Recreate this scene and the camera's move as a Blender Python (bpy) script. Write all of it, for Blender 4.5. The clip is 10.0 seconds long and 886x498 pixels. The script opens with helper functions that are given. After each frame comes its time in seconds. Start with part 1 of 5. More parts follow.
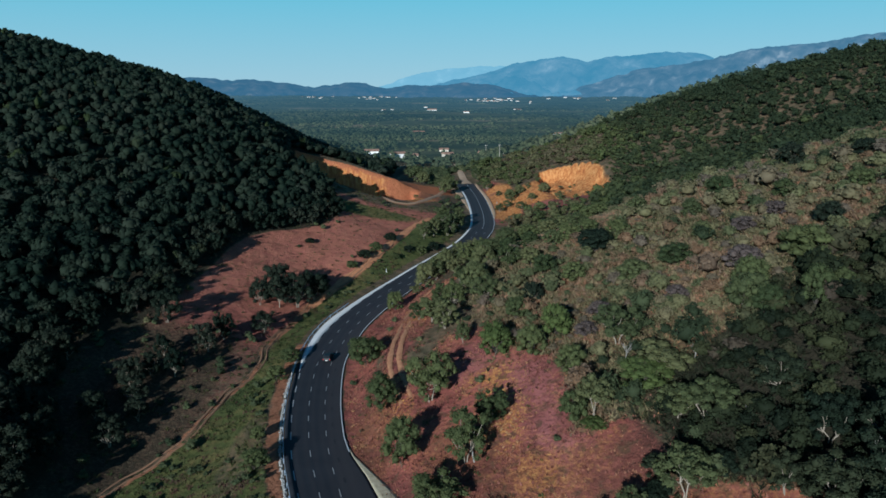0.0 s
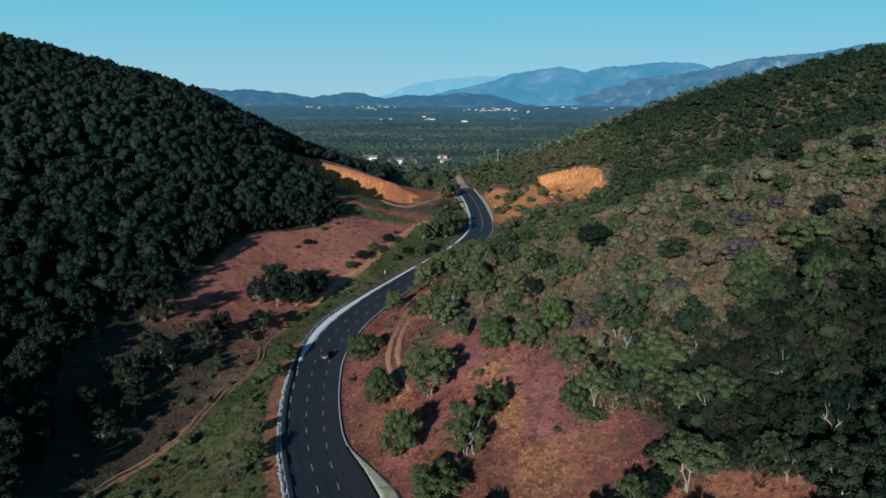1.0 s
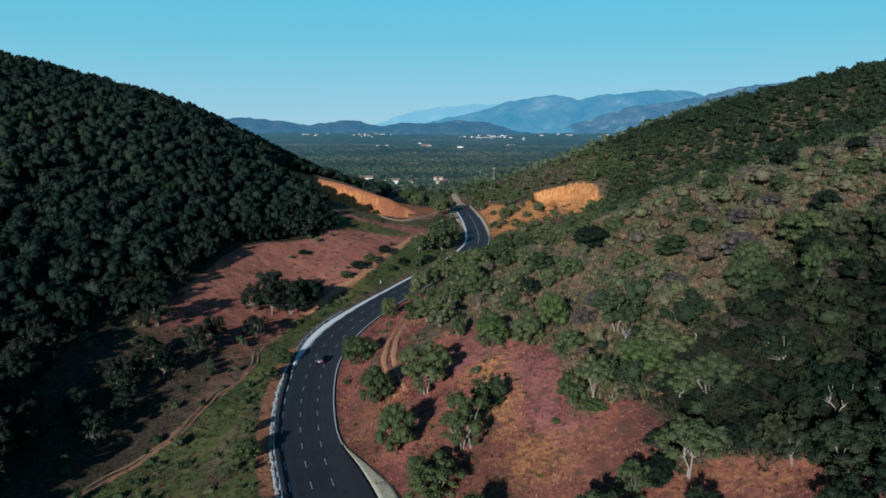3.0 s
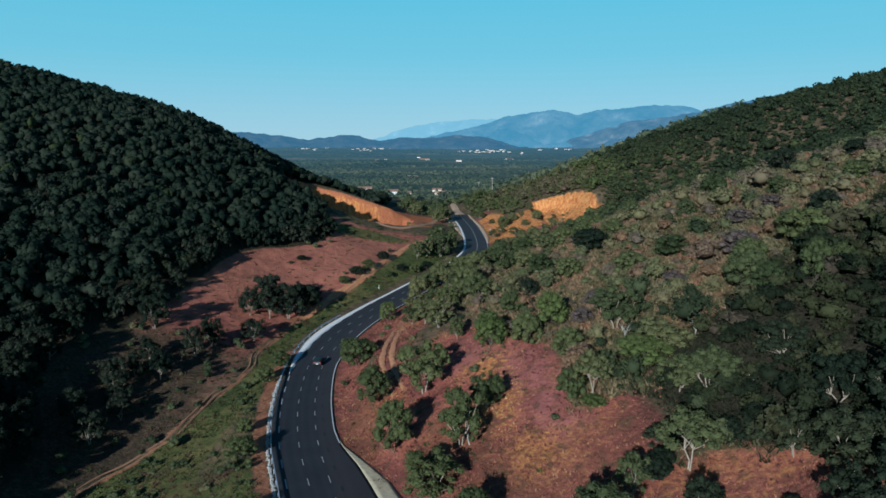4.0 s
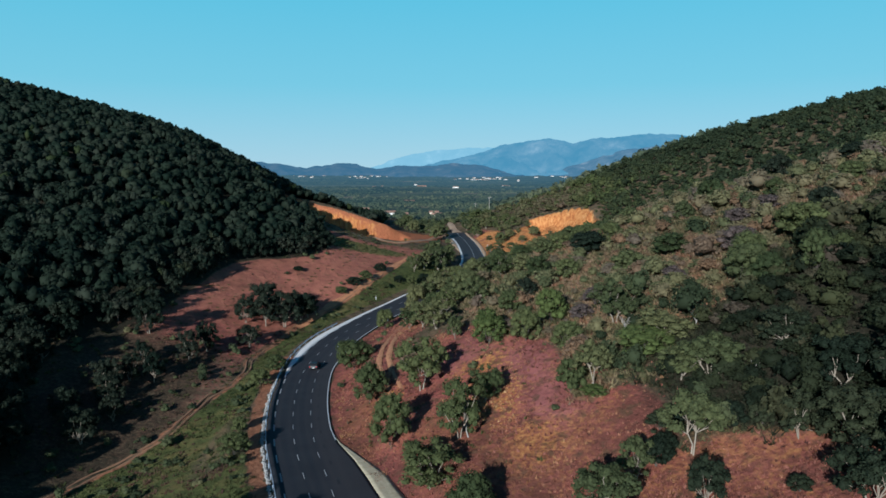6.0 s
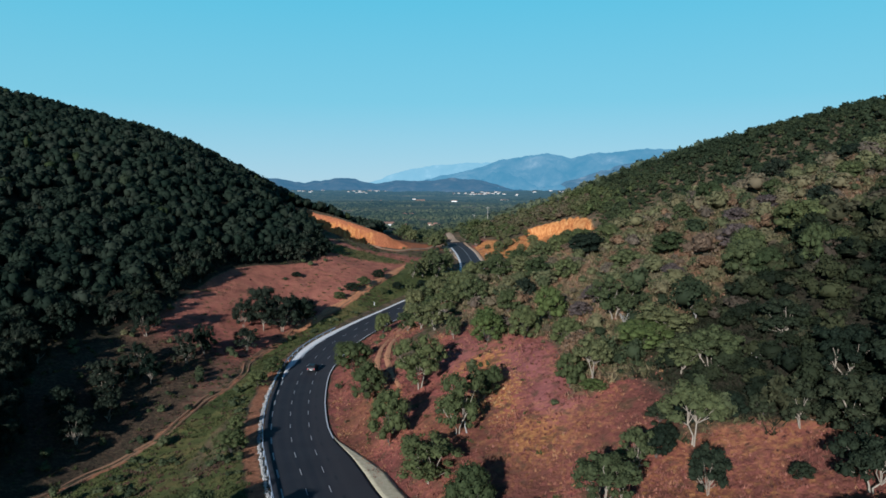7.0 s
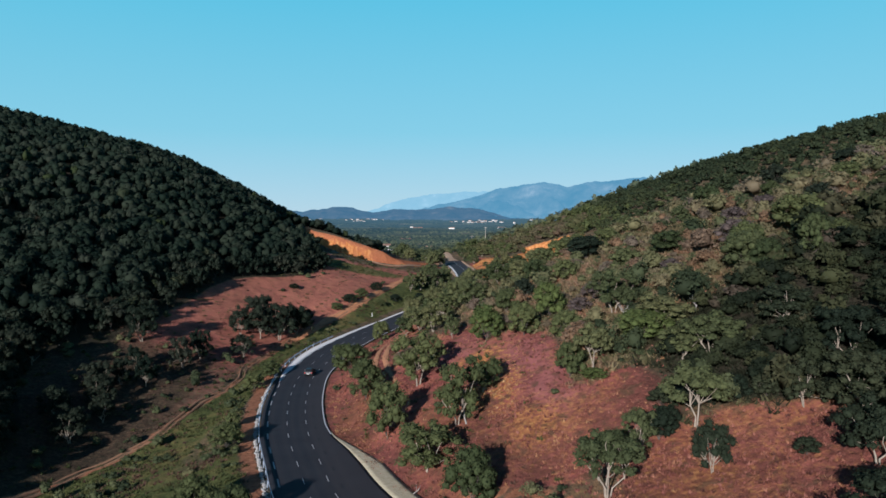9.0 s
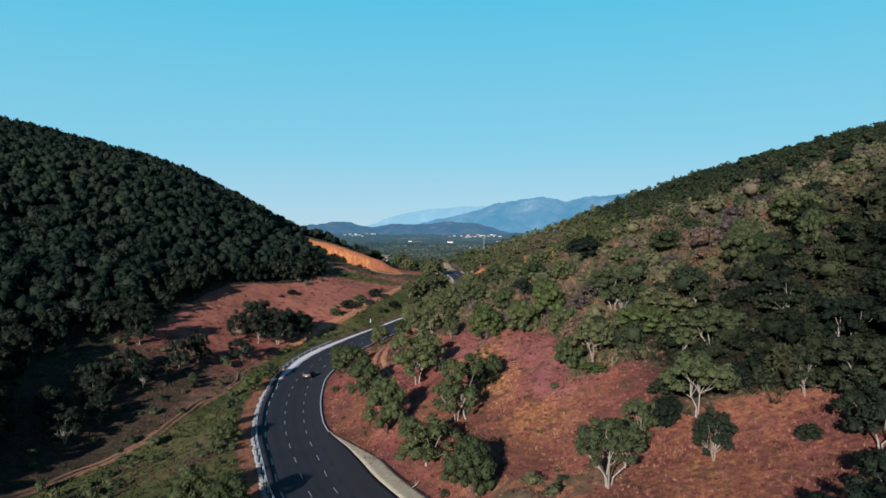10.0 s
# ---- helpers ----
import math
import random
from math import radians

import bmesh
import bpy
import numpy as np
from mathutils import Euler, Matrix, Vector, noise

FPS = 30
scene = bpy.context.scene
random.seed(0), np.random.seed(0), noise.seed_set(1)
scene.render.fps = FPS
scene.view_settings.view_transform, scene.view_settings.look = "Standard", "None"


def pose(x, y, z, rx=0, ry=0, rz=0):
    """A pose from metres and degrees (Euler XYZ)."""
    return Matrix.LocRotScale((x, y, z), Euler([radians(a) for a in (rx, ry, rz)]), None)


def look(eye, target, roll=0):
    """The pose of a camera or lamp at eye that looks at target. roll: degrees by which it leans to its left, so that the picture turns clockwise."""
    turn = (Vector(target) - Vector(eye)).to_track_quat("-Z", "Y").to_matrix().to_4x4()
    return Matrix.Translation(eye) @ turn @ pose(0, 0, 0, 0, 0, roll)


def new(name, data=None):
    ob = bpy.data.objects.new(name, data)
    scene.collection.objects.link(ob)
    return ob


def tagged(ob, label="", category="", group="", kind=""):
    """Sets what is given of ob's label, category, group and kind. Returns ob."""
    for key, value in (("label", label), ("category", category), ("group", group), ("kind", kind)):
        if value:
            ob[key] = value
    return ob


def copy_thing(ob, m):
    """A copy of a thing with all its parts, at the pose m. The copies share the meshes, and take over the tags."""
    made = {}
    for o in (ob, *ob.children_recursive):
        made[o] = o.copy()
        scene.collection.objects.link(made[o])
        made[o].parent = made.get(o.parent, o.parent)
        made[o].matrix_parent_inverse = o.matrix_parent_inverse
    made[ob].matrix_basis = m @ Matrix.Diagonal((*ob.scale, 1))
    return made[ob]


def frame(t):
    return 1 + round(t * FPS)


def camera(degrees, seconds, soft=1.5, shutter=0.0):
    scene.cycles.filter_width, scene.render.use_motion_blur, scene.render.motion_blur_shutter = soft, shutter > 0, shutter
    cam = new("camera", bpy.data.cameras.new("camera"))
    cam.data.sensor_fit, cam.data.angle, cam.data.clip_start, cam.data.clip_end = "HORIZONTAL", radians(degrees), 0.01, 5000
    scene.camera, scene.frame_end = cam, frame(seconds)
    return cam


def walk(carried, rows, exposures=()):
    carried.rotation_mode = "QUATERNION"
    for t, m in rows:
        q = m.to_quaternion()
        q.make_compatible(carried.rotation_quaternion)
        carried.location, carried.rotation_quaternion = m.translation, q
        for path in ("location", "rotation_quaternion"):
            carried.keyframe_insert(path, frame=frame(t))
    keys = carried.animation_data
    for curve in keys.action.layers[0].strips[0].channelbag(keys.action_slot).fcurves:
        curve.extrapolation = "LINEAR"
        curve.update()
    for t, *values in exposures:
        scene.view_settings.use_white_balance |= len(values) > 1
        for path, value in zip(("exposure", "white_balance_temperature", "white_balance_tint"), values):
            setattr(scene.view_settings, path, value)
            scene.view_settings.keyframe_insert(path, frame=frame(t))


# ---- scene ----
cam = camera(63.5, 10.0, soft=1.62)
METRES, EYE, TILT, LEAN, TURN = 28.5, 58.35, -12.4, 0.0, 0.0
ROWS = [
    (0.0, 0.0, 0.0, 0.0, 0.0, 0.0, -0.0),
    (0.5, -0.0014, 0.0102, -0.0487, -0.04, 0.36, 0.08),
    (1.0, -0.0038, 0.0207, -0.1005, -0.14, 0.8, 0.04),
    (1.5, -0.0051, 0.0312, -0.1468, -0.2, 1.32, 0.1),
    (2.0, -0.0058, 0.0421, -0.1967, -0.27, 1.9, 0.14),
    (2.5, -0.0045, 0.055, -0.2435, -0.36, 2.44, 0.19),
    (4.0, -0.0017, 0.0827, -0.393, -0.54, 4.2, 0.21),
    (4.5, -0.0061, 0.0934, -0.4402, -0.58, 4.77, 0.2),
    (5.0, -0.0063, 0.1068, -0.4906, -0.65, 5.38, 0.3),
    (5.5, -0.0086, 0.1163, -0.5366, -0.72, 5.92, 0.3),
    (7.0, -0.0074, 0.15, -0.6849, -0.9, 7.7, 0.33),
    (7.5, -0.0084, 0.1602, -0.7319, -0.93, 8.29, 0.37),
    (8.0, -0.0092, 0.1701, -0.783, -0.99, 8.88, 0.34),
    (8.5, -0.0128, 0.1805, -0.8291, -1.04, 9.44, 0.42),
    (9.0, -0.0141, 0.1927, -0.8788, -1.08, 10.06, 0.47),
    (9.5, -0.015, 0.2052, -0.925, -1.16, 10.65, 0.5),
    (10.0, -0.0163, 0.2174, -0.9749, -1.19, 11.27, 0.57),
]
walk(cam, [(t, pose(0, 0, EYE, TILT, LEAN, TURN) @ pose(METRES * x, METRES * y, METRES * z, 90 + pitch, roll, yaw)) for t, x, y, z, yaw, pitch, roll in ROWS], exposures=[(0.0, 0.06, 5180, -2.5), (5.0, 0.2, 5290, -0.5), (7.5, 0.27, 5570, 6.5), (10.0, 0.33, 5770, 11)])

# ---- light ----
SUN_TURN, SUN_HIGH = 202.0, 16.5
world = bpy.data.worlds.new("sky")
world.use_nodes = True
scene.world = world
wn = world.node_tree.nodes
wn.clear()
sky = wn.new("ShaderNodeTexSky")
sky.sky_type, sky.sun_disc = "NISHITA", False
sky.sun_elevation, sky.sun_rotation = radians(SUN_HIGH), radians(SUN_TURN)
sky.air_density, sky.dust_density, sky.ozone_density, sky.altitude = 1.0, 0.0, 6.0, 200
back = wn.new("ShaderNodeBackground")
back.inputs["Strength"].default_value = 0.05
wout = wn.new("ShaderNodeOutputWorld")
# haze that pales the sky towards the horizon
coord, apart = wn.new("ShaderNodeTexCoord"), wn.new("ShaderNodeSeparateXYZ")
haze, share, air = wn.new("ShaderNodeValToRGB"), wn.new("ShaderNodeMapRange"), wn.new("ShaderNodeMix")
haze.color_ramp.elements.new(0.12)
for el, (at, col) in zip(haze.color_ramp.elements, ((0.0, (0.42, 0.535, 0.56)), (0.12, (0.225, 0.495, 0.555)), (0.32, (0.1, 0.44, 0.55)))):
    el.position, el.color = at, (*col, 1)
share.interpolation_type = "SMOOTHSTEP"
share.inputs["From Min"].default_value, share.inputs["From Max"].default_value = 0.32, 0.48
share.inputs["To Min"].default_value, share.inputs["To Max"].default_value = 0.88, 0.0
bright = wn.new("ShaderNodeVectorMath")
bright.operation = "SCALE"
bright.inputs["Scale"].default_value = 21.3
air.data_type = "RGBA"
for a, o in ((coord.outputs["Generated"], apart.inputs[0]), (apart.outputs[2], haze.inputs[0]), (apart.outputs[2], share.inputs[0]), (haze.outputs[0], bright.inputs[0]),
             (share.outputs[0], air.inputs[0]), (sky.outputs[0], air.inputs[6]), (bright.outputs[0], air.inputs[7]), (air.outputs[2], back.inputs[0])):
    world.node_tree.links.new(a, o)
world.node_tree.links.new(back.outputs[0], wout.inputs[0])
sun_data = bpy.data.lights.new("sun", "SUN")
sun_data.energy, sun_data.angle, sun_data.color = 5.0, radians(0.6), (1.0, 0.885, 0.8)
sun = new("sun", sun_data)
a, e = radians(SUN_TURN), radians(SUN_HIGH)
sun_dir = Vector((math.sin(a) * math.cos(e), math.cos(a) * math.cos(e), math.sin(e)))
sun.matrix_world = look(sun_dir * 400, (0, 0, 0))
scene.view_settings.exposure = 0.0


# ---- materials ----
def node(tree, kind, **sockets):
    n = tree.nodes.new(kind)
    for key, value in sockets.items():
        n.inputs[key.replace("_", " ")].default_value = value
    return n


def material(name, rough=0.9, metal=0.0, spec=0.3):
    m = bpy.data.materials.new(name)
    m.use_nodes = True
    tree = m.node_tree
    shader = tree.nodes["Principled BSDF"]
    shader.inputs["Roughness"].default_value = rough
    shader.inputs["Metallic"].default_value = metal
    shader.inputs["Specular IOR Level"].default_value = spec
    return m, tree, shader


def noise_tex(tree, scale, detail=5.0, rough=0.6, stretch=(1, 1, 1)):
    co = tree.nodes.new("ShaderNodeNewGeometry")
    mp = tree.nodes.new("ShaderNodeMapping")
    mp.inputs["Scale"].default_value = stretch
    n = node(tree, "ShaderNodeTexNoise", Scale=scale, Detail=detail, Roughness=rough)
    tree.links.new(co.outputs["Position"], mp.inputs["Vector"])
    tree.links.new(mp.outputs[0], n.inputs["Vector"])
    return n.outputs["Fac"]


def ramp(tree, fac, *stops):
    r = tree.nodes.new("ShaderNodeValToRGB")
    els = r.color_ramp.elements
    while len(els) < len(stops):
        els.new(0.5)
    for el, (at, col) in zip(els, stops):
        el.position, el.color = at, (*col, 1)
    tree.links.new(fac, r.inputs[0])
    return r.outputs[0]


def mix(tree, fac, a, b, kind="MIX"):
    m = tree.nodes.new("ShaderNodeMix")
    m.data_type, m.blend_type = "RGBA", kind
    for sock, v in ((m.inputs[0], fac), (m.inputs[6], a), (m.inputs[7], b)):
        if isinstance(v, (int, float)):
            sock.default_value = v
        elif isinstance(v, tuple):
            sock.default_value = (*v, 1)
        else:
            tree.links.new(v, sock)
    return m.outputs[2]


def maths(tree, op, a, b=0.0, c=0.0):
    m = tree.nodes.new("ShaderNodeMath")
    m.operation = op
    for sock, v in zip(m.inputs, (a, b, c)):
        if isinstance(v, (int, float)):
            sock.default_value = v
        else:
            tree.links.new(v, sock)
    return m.outputs[0]


def bump(tree, shader, height, strength, distance):
    b = node(tree, "ShaderNodeBump", Strength=strength, Distance=distance)
    tree.links.new(height, b.inputs["Height"])
    tree.links.new(b.outputs[0], shader.inputs["Normal"])


def attribute(tree, name):
    n = tree.nodes.new("ShaderNodeAttribute")
    n.attribute_name = name
    return n.outputs["Fac"]


def plain(name, low, high, scale=3.0, rough=0.85, metal=0.0, relief=0.0, spec=0.3):
    """A surface of one material with stains at two scales."""
    m, tree, shader = material(name, rough, metal, spec)
    f = maths(tree, "MULTIPLY_ADD", noise_tex(tree, scale), 0.6, maths(tree, "MULTIPLY", noise_tex(tree, scale * 9), 0.4))
    tree.links.new(ramp(tree, f, (0.3, low), (0.7, high)), shader.inputs["Base Color"])
    if relief:
        bump(tree, shader, noise_tex(tree, scale * 6), 0.7, relief)
    return m


def foliage(name, stops, own_random, thin=0.3):
    """Leaves: the hue of the plant, varied from leaf to leaf, and a little light through them."""
    m, tree, shader = material(name, 0.75, 0.0, 0.1)
    if own_random:
        hue = tree.nodes.new("ShaderNodeObjectInfo").outputs["Random"]
    else:
        hue = attribute(tree, "tint")
    leaf = tree.nodes.new("ShaderNodeNewGeometry").outputs["Random Per Island"]
    base = ramp(tree, hue, *[(at, (c[0], c[1], c[2] * 1.12)) for at, c in stops])
    shade = ramp(tree, leaf, (0.0, (0.8, 0.8, 0.8)), (1.0, (1.2, 1.19, 1.12)))
    col = mix(tree, 1.0, base, shade, "MULTIPLY")
    tree.links.new(col, shader.inputs["Base Color"])
    glow = tree.nodes.new("ShaderNodeBsdfTranslucent")
    tree.links.new(col, glow.inputs["Color"])
    both = tree.nodes.new("ShaderNodeMixShader")
    both.inputs[0].default_value = thin
    out = tree.nodes["Material Output"]
    tree.links.new(shader.outputs[0], both.inputs[1])
    tree.links.new(glow.outputs[0], both.inputs[2])
    tree.links.new(both.outputs[0], out.inputs["Surface"])
    return m


def ground_material():
    m, tree, shader = material("earth", 0.95, 0.0, 0.1)
    fine, mid, wide = noise_tex(tree, 1.6, 8, 0.7), noise_tex(tree, 0.35, 6, 0.6), noise_tex(tree, 0.06, 4, 0.6)
    scrub = ramp(tree, mid, (0.3, (0.0634, 0.0587, 0.034)), (0.5, (0.127, 0.098, 0.0598)), (0.7, (0.23, 0.141, 0.0854)))
    patchy = noise_tex(tree, 1.0, 8, 0.62)
    streak = noise_tex(tree, 1.5, 8, 0.65, (1.0, 0.8, 1.0))
    drift = maths(tree, "MULTIPLY_ADD", wide, 0.45, maths(tree, "MULTIPLY_ADD", mid, 0.3, maths(tree, "MULTIPLY", patchy, 0.25)))
    earth = ramp(tree, drift, (0.34, (0.11, 0.042, 0.036)), (0.44, (0.225, 0.074, 0.06)), (0.53, (0.355, 0.114, 0.09)), (0.64, (0.5, 0.19, 0.138)))
    earth = mix(tree, ramp(tree, fine, (0.34, (0.6, 0.6, 0.6)), (0.5, (0, 0, 0))), earth, (0.1, 0.056, 0.042))
    earth = mix(tree, maths(tree, "MULTIPLY", attribute(tree, "mauve"), ramp(tree, mid, (0.35, (0.25, 0.25, 0.25)), (0.65, (0.9, 0.9, 0.9)))), earth, (0.36, 0.135, 0.125))
    earth = mix(tree, maths(tree, "MULTIPLY", attribute(tree, "brown"), ramp(tree, patchy, (0.35, (0.85, 0.85, 0.85)), (0.7, (0.35, 0.35, 0.35)))), earth, (0.112, 0.05, 0.033))
    gold = ramp(tree, streak, (0.32, (0.15, 0.06, 0.034)), (0.5, (0.4, 0.165, 0.062)), (0.68, (0.64, 0.34, 0.105)))
    green = ramp(tree, drift, (0.36, (0.046, 0.06, 0.021)), (0.48, (0.095, 0.108, 0.036)), (0.6, (0.17, 0.135, 0.052)))
    cut = ramp(tree, noise_tex(tree, 0.9, 7, 0.72, (1, 0.6, 0.12)), (0.33, (0.25, 0.075, 0.03)), (0.46, (0.5, 0.19, 0.06)), (0.57, (0.62, 0.29, 0.1)), (0.72, (0.7, 0.43, 0.2)))
    soil = maths(tree, "ADD", attribute(tree, "soil"), maths(tree, "MULTIPLY_ADD", noise_tex(tree, 0.35, 5), 0.9, -0.45))
    cut = mix(tree, ramp(tree, soil, (0.4, (0, 0, 0)), (0.62, (0.9, 0.9, 0.9))), cut, ramp(tree, fine, (0.35, (0.24, 0.085, 0.045)), (0.65, (0.5, 0.18, 0.085))))
    dirt = ramp(tree, streak, (0.3, (0.23, 0.095, 0.052)), (0.7, (0.42, 0.195, 0.105)))
    rough_edge = maths(tree, "MULTIPLY_ADD", fine, 0.9, -0.45)

    def zone(name):
        f = maths(tree, "ADD", attribute(tree, name), rough_edge)
        return ramp(tree, f, (0.38, (0, 0, 0)), (0.62, (1, 1, 1)))

    col = mix(tree, zone("red"), scrub, earth)
    tuft = ramp(tree, maths(tree, "ADD", wide, maths(tree, "MULTIPLY_ADD", streak, 0.7, -0.35)), (0.43, (0, 0, 0)), (0.62, (1, 1, 1)))
    col = mix(tree, maths(tree, "MULTIPLY", tuft, maths(tree, "MULTIPLY", attribute(tree, "gold"), 1.0)), col, gold)
    weeds = ramp(tree, noise_tex(tree, 0.5, 5, 0.6), (0.53, (0, 0, 0)), (0.64, (0.75, 0.75, 0.75)))
    col = mix(tree, weeds, col, (0.095, 0.062, 0.036))
    col = mix(tree, maths(tree, "MULTIPLY", attribute(tree, "pale"), ramp(tree, mid, (0.35, (0.25, 0.25, 0.25)), (0.65, (0.7, 0.7, 0.7)))), col, (0.44, 0.18, 0.108))
    litter_shade = ramp(tree, fine, (0.3, (0.02, 0.019, 0.013)), (0.7, (0.05, 0.042, 0.027)))
    col = mix(tree, zone("litter_shade"), col, litter_shade)
    col = mix(tree, zone("grass"), col, green)
    col = mix(tree, zone("track"), col, dirt)
    col = mix(tree, zone("cut"), col, cut)
    far = ramp(tree, noise_tex(tree, 0.012, 6, 0.65), (0.3, (0.022, 0.04, 0.028)), (0.5, (0.05, 0.068, 0.038)), (0.6, (0.095, 0.11, 0.05)), (0.74, (0.15, 0.10, 0.06)))
    col = mix(tree, attribute(tree, "plain"), col, far)
    tree.links.new(col, shader.inputs["Base Color"])
    bump(tree, shader, maths(tree, "ADD", fine, maths(tree, "MULTIPLY", mid, 1.5)), 0.8, 0.5)
    return m


def asphalt_material():
    m, tree, shader = material("asphalt", 0.8, 0.0, 0.35)
    f = maths(tree, "MULTIPLY_ADD", noise_tex(tree, 0.22, 4, 0.55), 0.75, maths(tree, "MULTIPLY", noise_tex(tree, 9.0, 3), 0.25))
    col = ramp(tree, f, (0.3, (0.013, 0.015, 0.021)), (0.7, (0.025, 0.027, 0.034)))
    worn = attribute(tree, "wear")
    tree.links.new(mix(tree, maths(tree, "MULTIPLY", worn, 0.5), col, (0.054, 0.046, 0.047)), shader.inputs["Base Color"])
    bump(tree, shader, noise_tex(tree, 14.0, 3), 0.3, 0.02)
    return m


EARTH = ground_material()
ASPHALT = asphalt_material()
PAINT = plain("road_paint", (0.3, 0.3, 0.3), (0.5, 0.5, 0.49), 2.0, 0.6)
CONCRETE = plain("pale_concrete", (0.7, 0.685, 0.65), (0.84, 0.825, 0.79), 0.8, 0.9, 0, 0.02)
GUTTER = plain("weathered_gutter_concrete", (0.34, 0.29, 0.18), (0.62, 0.55, 0.39), 1.3, 0.95, 0, 0.06)
STONE = plain("white_limestone", (0.26, 0.25, 0.235), (0.5, 0.49, 0.46), 1.5, 0.9, 0, 0.03)
STEEL = plain("galvanised_steel", (0.34, 0.41, 0.5), (0.52, 0.6, 0.7), 2.0, 0.45, 0.35)
BARK = plain("pale_bark", (0.18, 0.148, 0.112), (0.42, 0.36, 0.285), 2.5, 0.9, 0, 0.03)
DARK_BARK = plain("grey_brown_bark", (0.06, 0.05, 0.04), (0.15, 0.13, 0.11), 2.5, 0.9, 0, 0.03)
DEADWOOD = plain("bleached_deadwood", (0.26, 0.24, 0.21), (0.42, 0.39, 0.35), 3.0, 0.9)
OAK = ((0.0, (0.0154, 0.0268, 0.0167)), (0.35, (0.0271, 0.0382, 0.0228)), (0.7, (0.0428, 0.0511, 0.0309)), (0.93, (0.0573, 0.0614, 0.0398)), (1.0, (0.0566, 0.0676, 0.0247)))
SCRUB = ((0.0, (0.046, 0.062, 0.03)), (0.2, (0.092, 0.112, 0.05)), (0.42, (0.148, 0.158, 0.07)), (0.58, (0.205, 0.192, 0.09)), (0.74, (0.215, 0.178, 0.098)), (0.88, (0.17, 0.138, 0.098)), (1.0, (0.25, 0.162, 0.09)))
BRIGHT = ((0.0, (0.0784, 0.107, 0.0327)), (1.0, (0.126, 0.153, 0.0466)))
OAK_LEAF = foliage("oak_leaves", ((0.0, (0.066, 0.082, 0.034)), (0.5, (0.102, 0.118, 0.047)), (1.0, (0.148, 0.15, 0.062))), True)
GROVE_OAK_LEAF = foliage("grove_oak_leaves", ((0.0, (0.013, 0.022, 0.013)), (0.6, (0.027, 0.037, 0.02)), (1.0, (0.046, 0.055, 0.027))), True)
# leaf colour darkened to stand for the shade of the west hill
SHADE_LEAF = foliage("shaded_oak_leaves", [(at, (col[0] * 0.68, col[1] * 0.74, col[2] * 0.74)) for at, col in OAK], True)
BUSH_LEAF = foliage("bush_leaves", ((0.0, (0.05, 0.068, 0.027)), (1.0, (0.114, 0.13, 0.048))), True)
MAUVE_LEAF = foliage("mauve_twigs", ((0.0, (0.1, 0.08, 0.068)), (1.0, (0.15, 0.118, 0.098))), True)
BRIGHT_LEAF = foliage("fresh_green_leaves", BRIGHT, True)
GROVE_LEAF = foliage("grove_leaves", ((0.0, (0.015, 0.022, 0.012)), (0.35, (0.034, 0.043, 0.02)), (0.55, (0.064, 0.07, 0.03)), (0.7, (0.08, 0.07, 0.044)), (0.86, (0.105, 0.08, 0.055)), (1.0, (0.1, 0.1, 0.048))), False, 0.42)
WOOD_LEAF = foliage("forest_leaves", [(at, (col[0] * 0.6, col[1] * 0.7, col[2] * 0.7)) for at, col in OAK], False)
SCRUB_LEAF = foliage("maquis_leaves", SCRUB, False, 0.42)
STRAW = foliage("dry_grass", ((0.0, (0.11, 0.05, 0.038)), (0.2, (0.25, 0.098, 0.07)), (0.45, (0.37, 0.165, 0.11)), (0.7, (0.46, 0.245, 0.115)), (1.0, (0.58, 0.38, 0.17))), False)


# ---- mesh helpers ----
def np_mesh(name, verts, quads=None, tris=None, mat=None, **attrs):
    """A mesh from arrays of corners and of four- and three-cornered faces."""
    quads = np.zeros((0, 4), int) if quads is None else np.asarray(quads)
    tris = np.zeros((0, 3), int) if tris is None else np.asarray(tris)
    me = bpy.data.meshes.new(name)
    me.vertices.add(len(verts))
    me.vertices.foreach_set("co", np.asarray(verts, np.float32).ravel())
    me.loops.add(quads.size + tris.size)
    me.loops.foreach_set("vertex_index", np.concatenate([quads.ravel(), tris.ravel()]).astype(np.int32))
    starts = np.concatenate([np.arange(len(quads)) * 4, quads.size + np.arange(len(tris)) * 3])
    me.polygons.add(len(starts))
    me.polygons.foreach_set("loop_start", starts.astype(np.int32))
    for key, values in attrs.items():
        layer = me.attributes.new(key, "FLOAT", "POINT")
        layer.data.foreach_set("value", np.asarray(values, np.float32).ravel())
    me.update(calc_edges=True)
    if mat:
        me.materials.append(mat)
    return me


def smooth(me):
    me.polygons.foreach_set("use_smooth", [True] * len(me.polygons))
    return me


def part(name, me, parent=None, label=""):
    ob = new(name, me)
    if parent:
        ob.parent = parent
    return tagged(ob, label)


def from_bm(name, bm, mat):
    me = bpy.data.meshes.new(name)
    bm.normal_update()
    bm.to_mesh(me)
    bm.free()
    me.materials.append(mat)
    return me


def box_into(bm, x0, x1, y0, y1, z0, z1, bevel=0.0):
    made = bmesh.ops.create_cube(bm, size=1.0)["verts"]
    for v in made:
        v.co = Vector(((x0 + x1) / 2 + v.co.x * (x1 - x0), (y0 + y1) / 2 + v.co.y * (y1 - y0), (z0 + z1) / 2 + v.co.z * (z1 - z0)))
    if bevel:
        edges = list({ed for v in made for ed in v.link_edges})
        bmesh.ops.bevel(bm, geom=edges, offset=bevel, segments=2, affect="EDGES")


